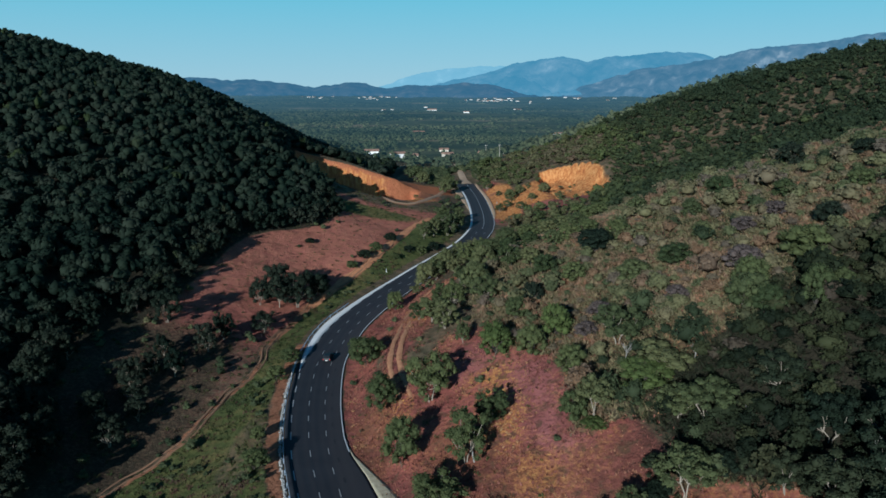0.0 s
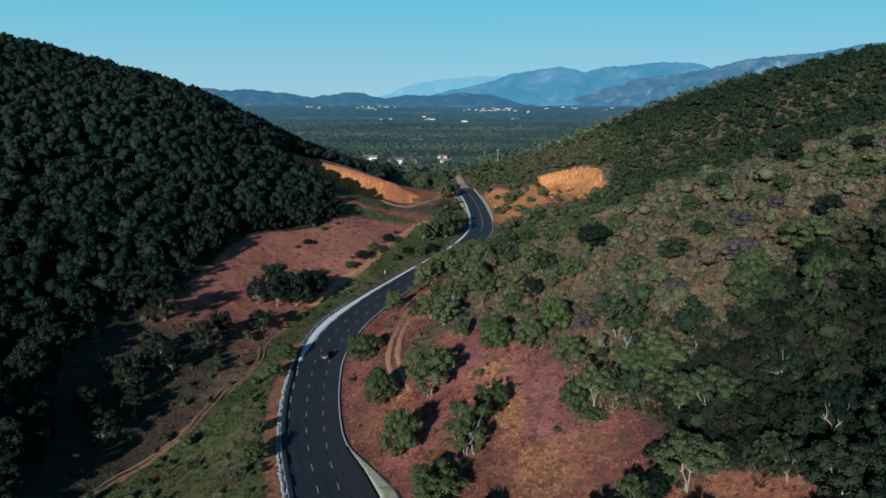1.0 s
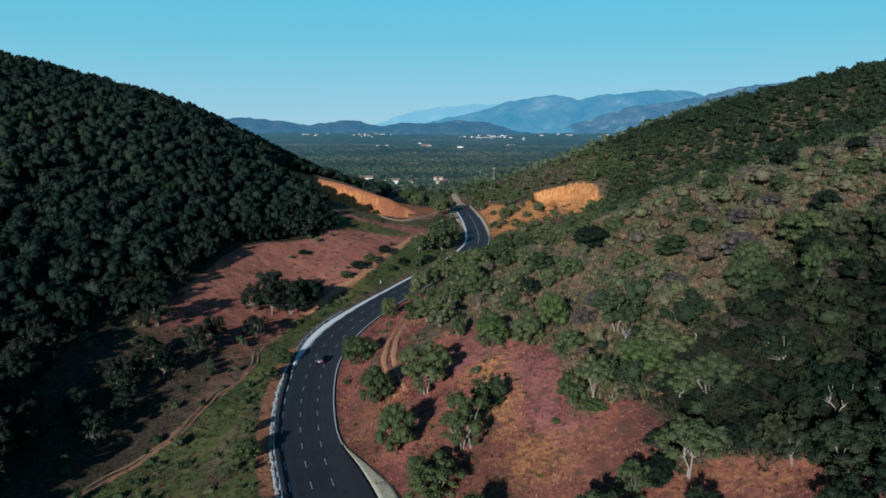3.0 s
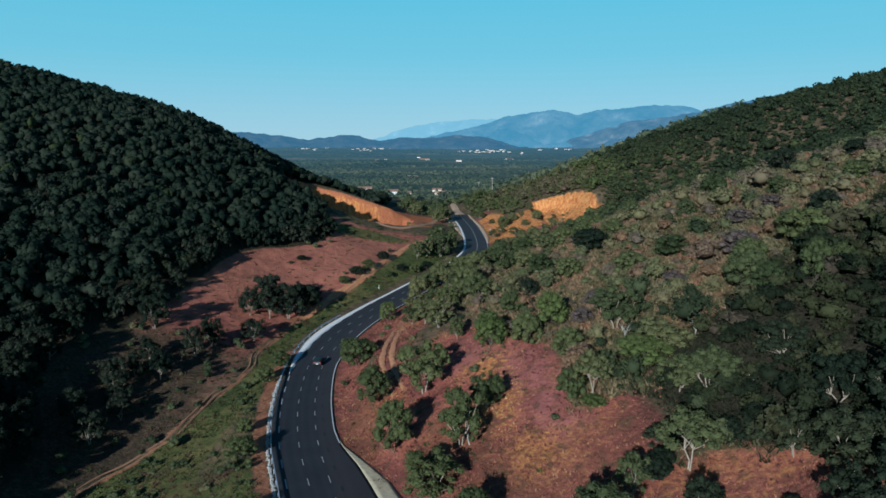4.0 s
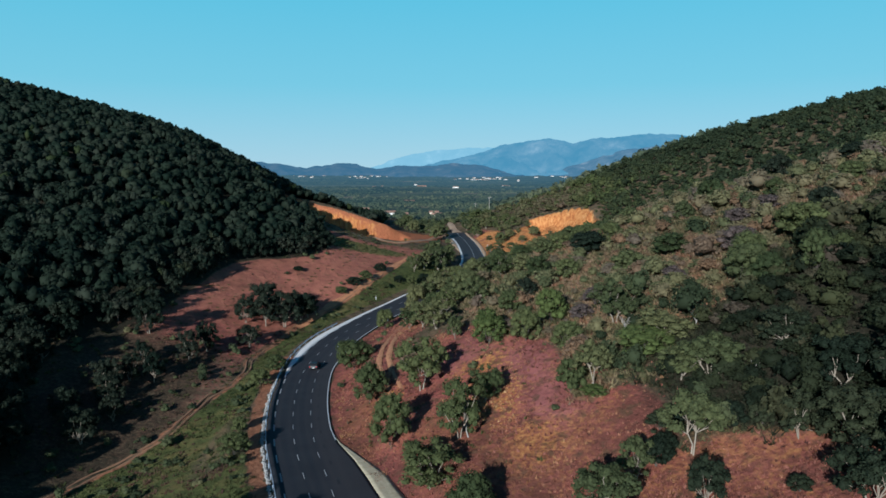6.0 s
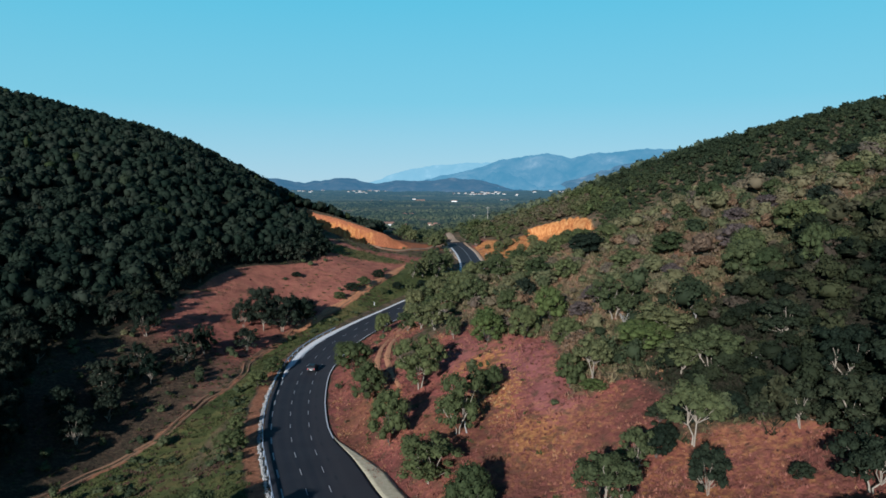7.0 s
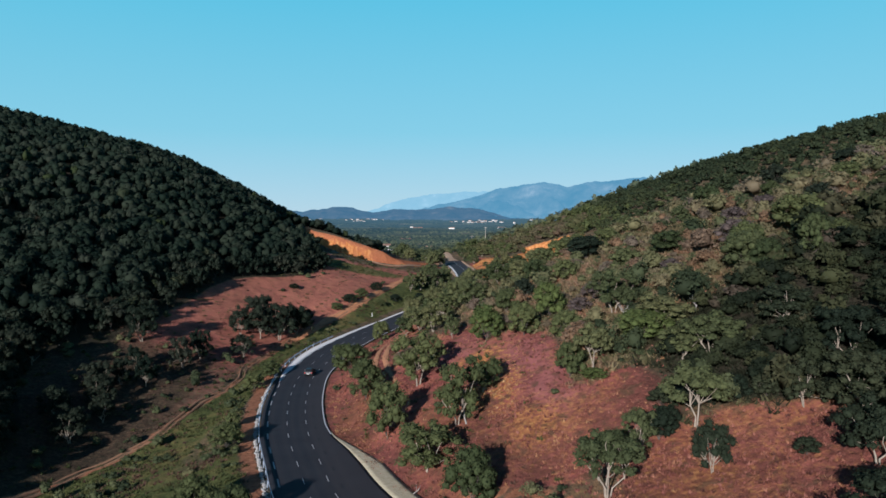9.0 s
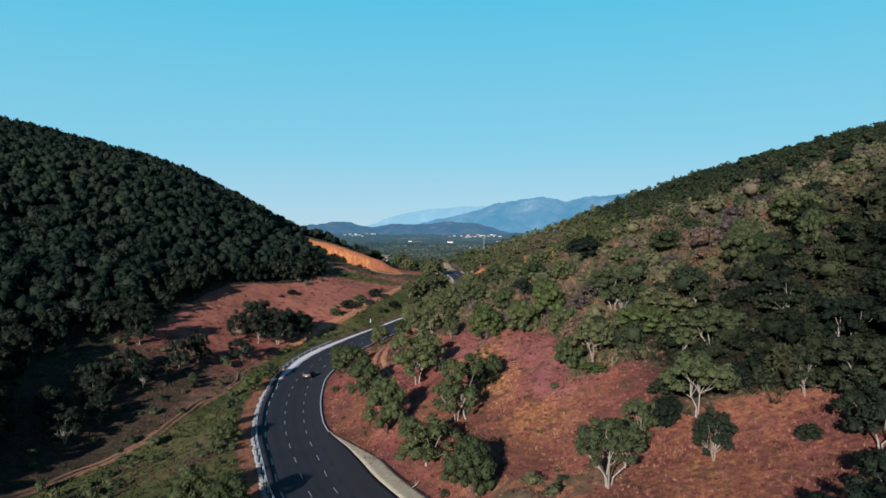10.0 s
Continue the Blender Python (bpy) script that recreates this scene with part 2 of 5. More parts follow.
def ico(level):
    bm = bmesh.new()
    bmesh.ops.create_icosphere(bm, subdivisions=level, radius=1.0)
    v = np.array([p.co[:] for p in bm.verts])
    f = np.array([[q.index for q in face.verts] for face in bm.faces])
    bm.free()
    return v, f


ICO1 = ico(1)


def fbm(x, y, size, seed=0, octaves=3):
    """Smooth random relief between about -1 and 1, with the given feature size."""
    total, weight = np.zeros(np.shape(x)), 1.0
    for o in range(octaves):
        u, v = np.asarray(x) / size + 17.3 * o + seed, np.asarray(y) / size - 9.1 * o + 2 * seed
        i, j = np.floor(u), np.floor(v)
        fu, fv = u - i, v - j
        fu, fv = fu * fu * (3 - 2 * fu), fv * fv * (3 - 2 * fv)

        def h(a, b):
            s = np.sin(a * 127.1 + b * 311.7 + seed * 13.7) * 43758.5453
            return 2 * (s - np.floor(s)) - 1

        total += weight * ((h(i, j) * (1 - fu) + h(i + 1, j) * fu) * (1 - fv) + (h(i, j + 1) * (1 - fu) + h(i + 1, j + 1) * fu) * fv)
        size, weight = size * 0.5, weight * 0.5
    return total / 1.75


def step(v, lo, hi):
    k = np.clip((np.asarray(v, float) - lo) / (hi - lo), 0, 1)
    return k * k * (3 - 2 * k)


# ---- the lie of the land ----
ACROSS = np.array([-240, -165, -115, -80, -55, -30, -5, 25, 70, 140, 230.0])
SECTIONS = [  # distance along the valley, heights across it
    # left of -80 the first three are unseen, heights set to shade the meadow
    (40, (70.0, 47.0, 25.0, 8.0, -0.3, -3.1, -1.9, 2.3, 15.5, 45.0, 84.8)),
    (75, (70.0, 44.0, 20.0, 4.6, -3.4, -1.5, 0.6, 7.1, 25.1, 52.6, 86.7)),
    (105, (75.0, 45.0, 17.0, 3.8, -6.5, -1.4, 2.9, 15.4, 32.1, 56.8, 86.8)),
    (140, (77.2, 43.8, 21.8, 7.3, 0.2, -1.5, 8.3, 20.2, 35.7, 58.5, 84.6)),
    (180, (80.8, 48.4, 28.1, 17.0, 7.1, -0.2, 5.1, 21.0, 35.4, 55.0, 80.0)),
    (230, (84.9, 56.2, 40.5, 26.3, 16.7, 11.1, 7.1, 9.8, 26.9, 48.8, 78.2)),
    (285, (91.2, 66.9, 54.1, 39.4, 27.9, 17.6, 13.3, 7.6, 20.1, 44.0, 78.4)),
    (345, (90.0, 71.7, 56.9, 38.9, 25.0, 17.0, 11.2, 12.1, 25.4, 55.6, 83.0)),
    (420, (70.7, 50.3, 38.2, 27.6, 19.7, 14.9, 12.6, 16.5, 30.2, 56.1, 79.8)),
]
ALONG = np.array([s[0] for s in SECTIONS], float)
HEIGHTS = np.array([s[1] for s in SECTIONS])
# left edge line of the carriageway
LINE = [(4, 38), (-5, 56), (-11.5, 69), (-17.2, 82.1), (-20.7, 93.2), (-24.9, 107.6), (-28, 123), (-29.9, 138), (-30.5, 149), (-29.7, 159.5), (-27.9, 171.1), (-23.8, 185),
        (-17.2, 202), (-10, 217.5), (-2.5, 232), (4.3, 246), (9, 260), (11.5, 274), (12.3, 291), (12.2, 310), (11.6, 330), (10.4, 348), (8.8, 365), (7.5, 384), (6.5, 400)]


def hermite(knots, v):
    """Weights of a smooth curve through values at the knots, one row a place."""
    v = np.clip(v, knots[0], knots[-1])
    n = len(knots)
    i = np.clip(np.searchsorted(knots, v) - 1, 0, n - 2)
    h = knots[i + 1] - knots[i]
    u = (v - knots[i]) / h
    w = np.zeros((len(v), n))
    rows = np.arange(len(v))

    def add(col, val):
        np.add.at(w, (rows, col), val)

    add(i, 2 * u**3 - 3 * u**2 + 1)
    add(i + 1, -2 * u**3 + 3 * u**2)
    for j, k in ((i, (u**3 - 2 * u**2 + u) * h), (i + 1, (u**3 - u**2) * h)):
        lo, hi = np.maximum(j - 1, 0), np.minimum(j + 1, n - 1)
        g = k / (knots[hi] - knots[lo])
        add(hi, g)
        add(lo, -g)
    return w


def road_height(y):
    return np.interp(y, [0, 140, 160, 210, 258, 290, 330, 360, 400, 440], [0, 0, 0.6, 3.2, 7.0, 8.4, 9.5, 10.4, 12.5, 14])


def trace(points, gap=0.75):
    """Evenly spaced places along a smooth curve through the points."""
    p = np.array(points, float)
    key = np.concatenate([[0], np.cumsum(np.hypot(*np.diff(p, axis=0).T))])
    t = np.linspace(0, key[-1], int(key[-1] / gap) + 1)
    q = hermite(key, t) @ p
    d = np.gradient(q, axis=0)
    d /= np.hypot(d[:, 0], d[:, 1])[:, None]
    return q, d, t


ROAD, ROAD_DIR, _ = trace(LINE)
ROAD_RIGHT = np.stack([ROAD_DIR[:, 1], -ROAD_DIR[:, 0]], 1)


def width_at(y):
    """Breadth of the asphalt right of its left edge line: wider at the near junction, narrower past the bend."""
    return np.interp(y, [40, 70, 83, 91, 98, 105, 112, 240, 300], [13.2, 12.4, 11.75, 11.3, 10.7, 9.6, 9.2, 9.0, 8.3])


def beside(x, y, path, right):
    """Distance from a traced line and side of it (right is positive), far from it 999."""
    x, y = np.asarray(x, float), np.asarray(y, float)
    out = np.full(x.shape, 999.0)
    near = (x > path[:, 0].min() - 45) & (x < path[:, 0].max() + 45) & (y > path[:, 1].min() - 45) & (y < path[:, 1].max() + 45)
    idx = np.flatnonzero(near)
    for c in range(0, len(idx), 4000):
        k = idx[c : c + 4000]
        dx, dy = x[k, None] - path[None, :, 0], y[k, None] - path[None, :, 1]
        j = np.argmin(dx * dx + dy * dy, 1)
        r = np.arange(len(k))
        side = dx[r, j] * right[j, 0] + dy[r, j] * right[j, 1]
        out[k] = np.where(side < 0, -1, 1) * np.hypot(dx[r, j], dy[r, j])
    return out


def ridge_cut(x, y, rim, drop, reach, edge=3.5):
    """How far a bank is dug away in front of a rim line."""
    path, way, _ = trace(rim)
    d = -beside(x, y, path, np.stack([-way[:, 1], way[:, 0]], 1))
    lo, hi = path[:, 0].min(), path[:, 0].max()
    ends = step(x, lo - 2, lo + 5) * (1 - step(x, hi - 5, hi + 2))
    return drop * step(d, 0, edge) * (1 - step(d, edge + 3, reach)) * ends * (d > 0) * (d < 200), ends * step(d, -1, 0.5) * (1 - step(d, reach * 0.35, reach * 0.7))


LEFT_RIM = [(-68, 325), (-60, 328), (-50, 329), (-36, 331), (-24, 335), (-12, 342)]
RIGHT_RIM = [(46, 361), (55, 358), (64, 352), (71, 342), (75, 330)]


def land(x, y, detail=True):
    shape = np.shape(x)
    x, y = np.ravel(np.asarray(x, float)), np.ravel(np.asarray(y, float))
    z = np.einsum("ni,ij,nj->n", hermite(ALONG, y), HEIGHTS, hermite(ACROSS, x))
    z = z + ridge_cut(x, y, LEFT_RIM, -12.0, 46, 4.0)[0] * (1 + 0.34 * fbm(x, y * 0.2, 2.6, 15, 3)) + ridge_cut(x, y, RIGHT_RIM, -6.5, 46, 6.0)[0] * (1 + 0.42 * fbm(x, y * 0.3, 3.6, 16, 3)) + 2.0 * np.exp(-(((x + 42) / 14) ** 2) - ((y - 333) / 9) ** 2) + 2.9 * step(x, -68, -54) * (1 - step(x, -24, -10)) * np.exp(-(((y - 336) / 11) ** 2))
    if detail:
        z = z + 0.45 * fbm(x, y, 9.0, 3) + 0.18 * fbm(x, y, 2.4, 5)
    far = step(y, 415, 640)
    away = step(y, 2200, 3250)
    z = z * (1 - far) + far * (5 + 3.5 * fbm(x, y, 260, 7) + 6 * step(y, 700, 1200) * fbm(x, y, 420, 8) + away * (26 + 14 * fbm(x, y, 500, 9)))
    d = beside(x, y, ROAD, ROAD_RIGHT)
    w = width_at(y)
    paved = np.interp(y, [40, 83, 91.5, 98, 107], [3.6, 3.2, 3.1, 1.6, 0.8])
    inside = np.where(d < 0, step(-d, 3.6, 12), step(d - w, paved, 8.5))
    inside = np.maximum(inside, step(y, 385, 400))
    z = inside * z + (1 - inside) * (road_height(y) - 0.18)
    return z.reshape(shape)


TRACK_LEFT = [(-61, 92), (-56, 105), (-49, 118), (-44, 135), (-41.3, 146), (-41, 160), (-39, 172), (-36, 185), (-31, 198), (-23.5, 214), (-18, 231), (-12, 250), (-5, 266)]
TRACK_RIGHT = [(-6.5, 118), (-8.7, 127), (-9.6, 135), (-9.6, 145), (-8.9, 156), (-7.4, 171), (-3.8, 183.7), (-0.8, 187.3), (3, 190)]
TRACK_NEAR = [(3, 80), (8, 77), (13, 73), (17, 66)]
TRACK_QUARRY = [(-26, 292), (-22.7, 287.5), (-18.8, 283), (-13.3, 284), (-8, 297), (-3.1, 325), (1.1, 352), (5, 366)]
FOREST_EDGE = ([60, 92, 100, 112, 121, 129, 141, 150, 158, 171, 190, 205, 214, 222, 229, 236, 249, 256, 272, 288, 305, 330, 342, 420], [-78, -69.5, -66.5, -67, -71, -76, -78, -73, -68.5, -66, -63, -62, -60, -55, -47.5, -41, -37, -38, -42, -53, -60, -62, -26, -20])

GROVE_EDGE = ([50, 62, 72, 78, 84, 92, 100, 108, 116, 126, 140, 172, 215], [52, 49, 43, 38, 33, 31, 36, 49, 66, 88, 115, 160, 260])


def blob(x, y, cx, cy, rx, ry):
    return 1 - step(np.hypot((x - cx) / rx, (y - cy) / ry), 0.6, 1.25)


def zones(x, y):
    d = beside(x, y, ROAD, ROAD_RIGHT)
    edge = np.interp(y, *FOREST_EDGE)
    tl, wl, _ = trace(TRACK_LEFT)
    dl = beside(x, y, tl, np.stack([wl[:, 1], -wl[:, 0]], 1))
    track = 0.88 * (1 - step(np.abs(dl + 0.5 * np.sin(y * 0.21)) / (0.8 + 1.3 * step(y, 160, 185)), 0.2, 1.0))
    for line, half in ((TRACK_NEAR, 1.0), (TRACK_QUARRY, 2.0)):
        tr, wr, _ = trace(line)
        dr = np.abs(beside(x, y, tr, np.stack([wr[:, 1], -wr[:, 0]], 1)))
        rut = (1 - step(np.abs(dr - half * 0.6), half * 0.22, half * 0.55)) * 0.95
        track = np.maximum(track, rut)
    tr, wr, _ = trace(TRACK_RIGHT)
    dr = np.abs(beside(x, y, tr, np.stack([wr[:, 1], -wr[:, 0]], 1)))
    worn = 1 - step(dr, 1.6, 3.2)
    field = step(x - edge, -2, 3) * (1 - step(dl, -2, 1)) * (1 - step(y, 268, 280)) * step(y, 95, 110)
    right = np.maximum.reduce([blob(x, y, 12, 104, 8, 20), blob(x, y, 14, 86, 12, 11), blob(x, y, 37, 67, 9, 11), blob(x, y, -9, 112, 8, 20),
                               blob(x, y, 4, 125, 7, 13), blob(x, y, -9, 165, 8, 30), blob(x, y, 0, 90, 16, 14), blob(x, y, 20, 64, 14, 9), blob(x, y, 24.5, 91, 4, 4), blob(x, y, -1, 108, 11, 15), blob(x, y, 31, 73, 8, 8), blob(x, y, 25, 72, 6, 8), 0.85 * blob(x, y, 25.5, 86, 4.5, 9)])
    off = d - width_at(y)
    right = np.maximum(right, (1 - step(off, 5, 9)) * (1 - step(y, 200, 225)))
    right = right * step(off, 0, 0.6)
    verge = step(-d, 1.7, 2.3) * (1 - step(-d, 3.6, 5.0)) * (y < 160) * (d < 0) * 0.85
    track = np.maximum(track, verge)
    strip = step(-d, 1.8, 2.6) * (1 - step(-d, 3.2, 5.2)) * 0.3
    far_floor = np.maximum(blob(x, y, 45, 300, 26, 22), blob(x, y, 24, 320, 8, 50)) * 0.9 + blob(x, y, -20, 308, 20, 20)
    red = np.clip(np.maximum.reduce([field * (0.46 + 0.66 * step(y, 150, 190)), right, far_floor, strip * (d < 0)]), 0, 1)
    gold = np.clip(right * np.maximum(0.22, np.maximum.reduce([1.2 * blob(x, y, 9.5, 107, 4.5, 12), 1.2 * blob(x, y, 7.5, 116.5, 6, 3.5), 0.6 * blob(x, y, 13, 90, 4, 6), blob(x, y, -6, 140, 8, 30)])) + 0.2 * step(x, 0, 20) * step(200 - y, 0, 20), 0, 1.4)
    bank = step(dl, -0.5, 2) * (1 - step(d, -5.2, -3.6)) * (dl < 60) * (1 - step(y, 262, 275))
    grass = np.clip(bank * (1.0 - 0.55 * blob(x, y, -33, 112, 6, 18)) + blob(x, y, -30, 262, 24, 8) * 0.7, 0, 1)
    cut = np.maximum(ridge_cut(x, y, LEFT_RIM, 1, 34)[1], ridge_cut(x, y, RIGHT_RIM, 1, 56)[1] * (1 - 0.7 * step(fbm(x, y, 7, 17), 0.3, 0.7)))
    slopes = np.maximum(np.maximum(blob(x, y, -14, 312, 14, 24), 1.2 * blob(x, y, -10, 346, 17, 18)), np.maximum(blob(x, y, 26, 320, 10, 42), blob(x, y, 42, 324, 20, 22)))
    cut = np.maximum(cut, slopes * (0.78 + 0.45 * fbm(x, y, 6, 18)))
    # leaf litter below the trees; on the west meadow also shade painted as dark ground
    litter_shade = np.clip(step(edge - x, -2, 2) * (y < 420) * (1 - cut) + 0.6 * step(x - np.interp(y, *GROVE_EDGE), -2, 4) * (y < 215) + 0.3 * step(y, 205, 225) * step(x, 40, 70) * (y < 430) + 0.5 * step(x, 23, 28) * (1 - step(y, 100, 114)) * step(y, 74, 82) + 0.56 * step(x - edge, -2, 2) * (1 - step(x, -50, -40)) * (1 - step(y, 150, 182)) * (dl < 0) * (1 - track), 0, 1)
    pale = field * step(y, 150, 190)
    rim, way, _ = trace(LEFT_RIM)
    front = -beside(x, y, rim, np.stack([-way[:, 1], way[:, 0]], 1))
    soil = np.maximum(np.maximum(1 - step(front, 0.2, 1.3), 0.46) * (np.abs(front) < 60) * (x < -8), np.maximum(1.25 * blob(x, y, -8, 334, 19, 30), 0.3 * blob(x, y, 33, 316, 22, 30)))
    mauve = np.maximum.reduce([blob(x, y, 8, 123, 8, 7), blob(x, y, 15, 111, 6, 8), blob(x, y, 17, 98, 5, 9), 0.35 * blob(x, y, 34, 77, 6, 4)]) * right
    # brown soil; the near patches are deepened in colour to take in tree shadows
    brown = np.maximum.reduce([blob(x, y, 2, 96, 7, 12), blob(x, y, 8, 84, 10, 10), blob(x, y, -12, 110, 4, 26), 1.1 * blob(x, y, 21, 66, 14, 11), 0.75 * blob(x, y, 34, 69, 12, 12), 0.9 * blob(x, y, 28, 80, 7, 6), 0.8 * blob(x, y, 22, 86, 7, 8)]) * right
    return dict(soil=soil, pale=pale, mauve=mauve, brown=brown, red=np.maximum(red, worn), gold=np.maximum(gold, worn), grass=grass, track=track, cut=cut, litter_shade=litter_shade, plain=step(y, 430, 560))


def stretch(*runs):
    """Grid lines from runs of (start, end, gap)."""
    out = []
    for lo, hi, gap in runs:
        out.append(np.arange(lo, hi - gap * 0.01, gap))
    return np.concatenate(out + [[runs[-1][1]]])


gx = stretch((-4200, -1200, 250), (-1200, -400, 60), (-400, -130, 9), (-130, -75, 2.5), (-75, 62, 1.0), (62, 130, 2.5), (130, 400, 9), (400, 1200, 60), (1200, 4200, 250))
gy = stretch((-600, -50, 60), (-50, 50, 10), (50, 70, 2), (70, 215, 1.0), (215, 306, 1.8), (306, 346, 0.7), (346, 380, 1.8), (380, 520, 6), (520, 1000, 16), (1000, 2000, 45), (2000, 4800, 140))
GX, GY = np.meshgrid(gx, gy)
GZ = land(GX, GY)
nx, ny = len(gx), len(gy)
grid = np.arange(nx * ny).reshape(ny, nx)
faces = np.stack([grid[:-1, :-1], grid[:-1, 1:], grid[1:, 1:], grid[1:, :-1]], -1).reshape(-1, 4)
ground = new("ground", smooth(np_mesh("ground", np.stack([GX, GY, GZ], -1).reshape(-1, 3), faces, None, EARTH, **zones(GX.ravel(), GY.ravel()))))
tagged(ground, "red earth valley floor and hillsides with dry grass", "ground", kind="structure")


# ---- road ----
def at_y(y):
    return int(np.argmin(np.abs(ROAD[:, 1] - y)))


def ribbon(name, lo, hi, y0, y1, lift, mat, across=2, thick=0.0, **attrs):
    """A strip beside the left edge line between two offsets, which may depend on the distance along the valley."""
    i0, i1 = at_y(y0), at_y(y1)
    k = np.arange(i0, i1 + 1)
    p, r = ROAD[k], ROAD_RIGHT[k]
    lo_d = lo(p[:, 1]) if callable(lo) else np.full(len(k), float(lo))
    hi_d = hi(p[:, 1]) if callable(hi) else np.full(len(k), float(hi))
    u = np.linspace(0, 1, across)
    off = lo_d[:, None] * (1 - u) + hi_d[:, None] * u
    x, y = p[:, :1] + r[:, :1] * off, p[:, 1:] + r[:, 1:] * off
    z = np.repeat(road_height(p[:, 1])[:, None] + lift, across, 1)
    v = np.stack([x, y, z], -1).reshape(-1, 3)
    g = np.arange(len(k) * across).reshape(len(k), across)
    f = np.stack([g[:-1, :-1], g[:-1, 1:], g[1:, 1:], g[1:, :-1]], -1).reshape(-1, 4)
    if thick:
        low = v - np.array([0, 0, thick])
        n = len(v)
        v = np.concatenate([v, low])
        f = np.concatenate([f, np.stack([g[:-1, 0], g[1:, 0], g[1:, 0] + n, g[:-1, 0] + n], -1), np.stack([g[1:, -1], g[:-1, -1], g[:-1, -1] + n, g[1:, -1] + n], -1),
                            np.stack([g[0, :-1], g[0, :-1] + n, g[0, 1:] + n, g[0, 1:]], -1), np.stack([g[-1, 1:], g[-1, 1:] + n, g[-1, :-1] + n, g[-1, :-1]], -1)])
        off = np.concatenate([off.ravel(), off.ravel()])
    if attrs.get("wear"):
        o = off.ravel()
        wear = sum(np.exp(-(((o - c) / 0.35) ** 2)) for c in (0.7, 2.4, 3.8, 5.3, 6.8, 8.3)) * 0.6 + 0.75 * np.clip((o - 5.0) / 2.5, 0, 1)
        return np_mesh(name, v, f, None, mat, wear=np.clip(wear, 0, 1))
    return np_mesh(name, v, f, None, mat)


road = tagged(new("road", ribbon("road", -1.1, width_at, 40, 374, 0.0, ASPHALT, 24, 0.25, wear=True)), "dark grey asphalt mountain road with three lanes", "road", kind="structure")
EDGE = plain("edge_paint", (0.5, 0.5, 0.5), (0.75, 0.75, 0.75), 1.5, 0.6)


def dash_mesh(i, off, length, half):
    j = min(i + max(1, int(round(length / 0.75))), len(ROAD) - 1)
    k = np.arange(i, j + 1)
    a, b = ROAD[k] + ROAD_RIGHT[k] * (off - half), ROAD[k] + ROAD_RIGHT[k] * (off + half)
    z = road_height(ROAD[k, 1])[:, None] + 0.006
    v = np.concatenate([np.hstack([a, z]), np.hstack([b, z]), np.hstack([a, z - 0.005]), np.hstack([b, z - 0.005])])
    n = len(k)
    q = [(m, n + m, n + m + 1, m + 1) for m in range(n - 1)]
    q += [(2 * n + m, m, m + 1, 2 * n + m + 1) for m in range(n - 1)] + [(n + m, 3 * n + m, 3 * n + m + 1, n + m + 1) for m in range(n - 1)]
    return np_mesh("lane_dash", v, q, None, PAINT)


for off, start, stop, half in ((0.0, 44, 205, 0.11), (3.05, 44, 262, 0.055), (6.05, 44, 262, 0.055)):
    i = at_y(start)
    while ROAD[i, 1] < stop:
        part("lane_dash", dash_mesh(i, off, 3.0 if off == 0 else 2.6, half), road)
        i += int(round(6.6 / 0.75))
for off, y0, y1 in ((4.3, 268, 372),):
    part("centre_line", ribbon("centre_line", off - 0.08, off + 0.08, y0, y1, 0.006, PAINT), road, "worn white centre line")
part("edge_line", ribbon("edge_line", lambda y: width_at(y) - 0.26, lambda y: width_at(y) - 0.08, 106, 352, 0.006, EDGE), road, "solid white edge line")
i = at_y(270)
while ROAD[i, 1] < 365:
    part("edge_dash", dash_mesh(i, 0.0, 1.5, 0.08), road)
    i += 5

drain = ribbon("drain", lambda y: -np.interp(y, [143, 150, 162, 176, 190, 205, 400], [0.25, 0.9, 2.25, 2.1, 1.5, 1.05, 0.9]), -0.18, 143, 352, 0.03, CONCRETE, 4, 0.2)
tagged(new("roadside_drain", drain), "white concrete drainage strip along the road", "drain", kind="structure")
gutter = ribbon("gutter", lambda y: width_at(y) + 0.02, lambda y: width_at(y) + np.interp(y, [40, 83, 91.5, 98, 105, 108], [3.4, 3.0, 2.9, 1.4, 0.3, 0.05]), 40, 108, -0.01, GUTTER, 5, 0.25)
tagged(new("paved_gutter", gutter), "weathered pale concrete gutter beside the road", "gutter", kind="structure")


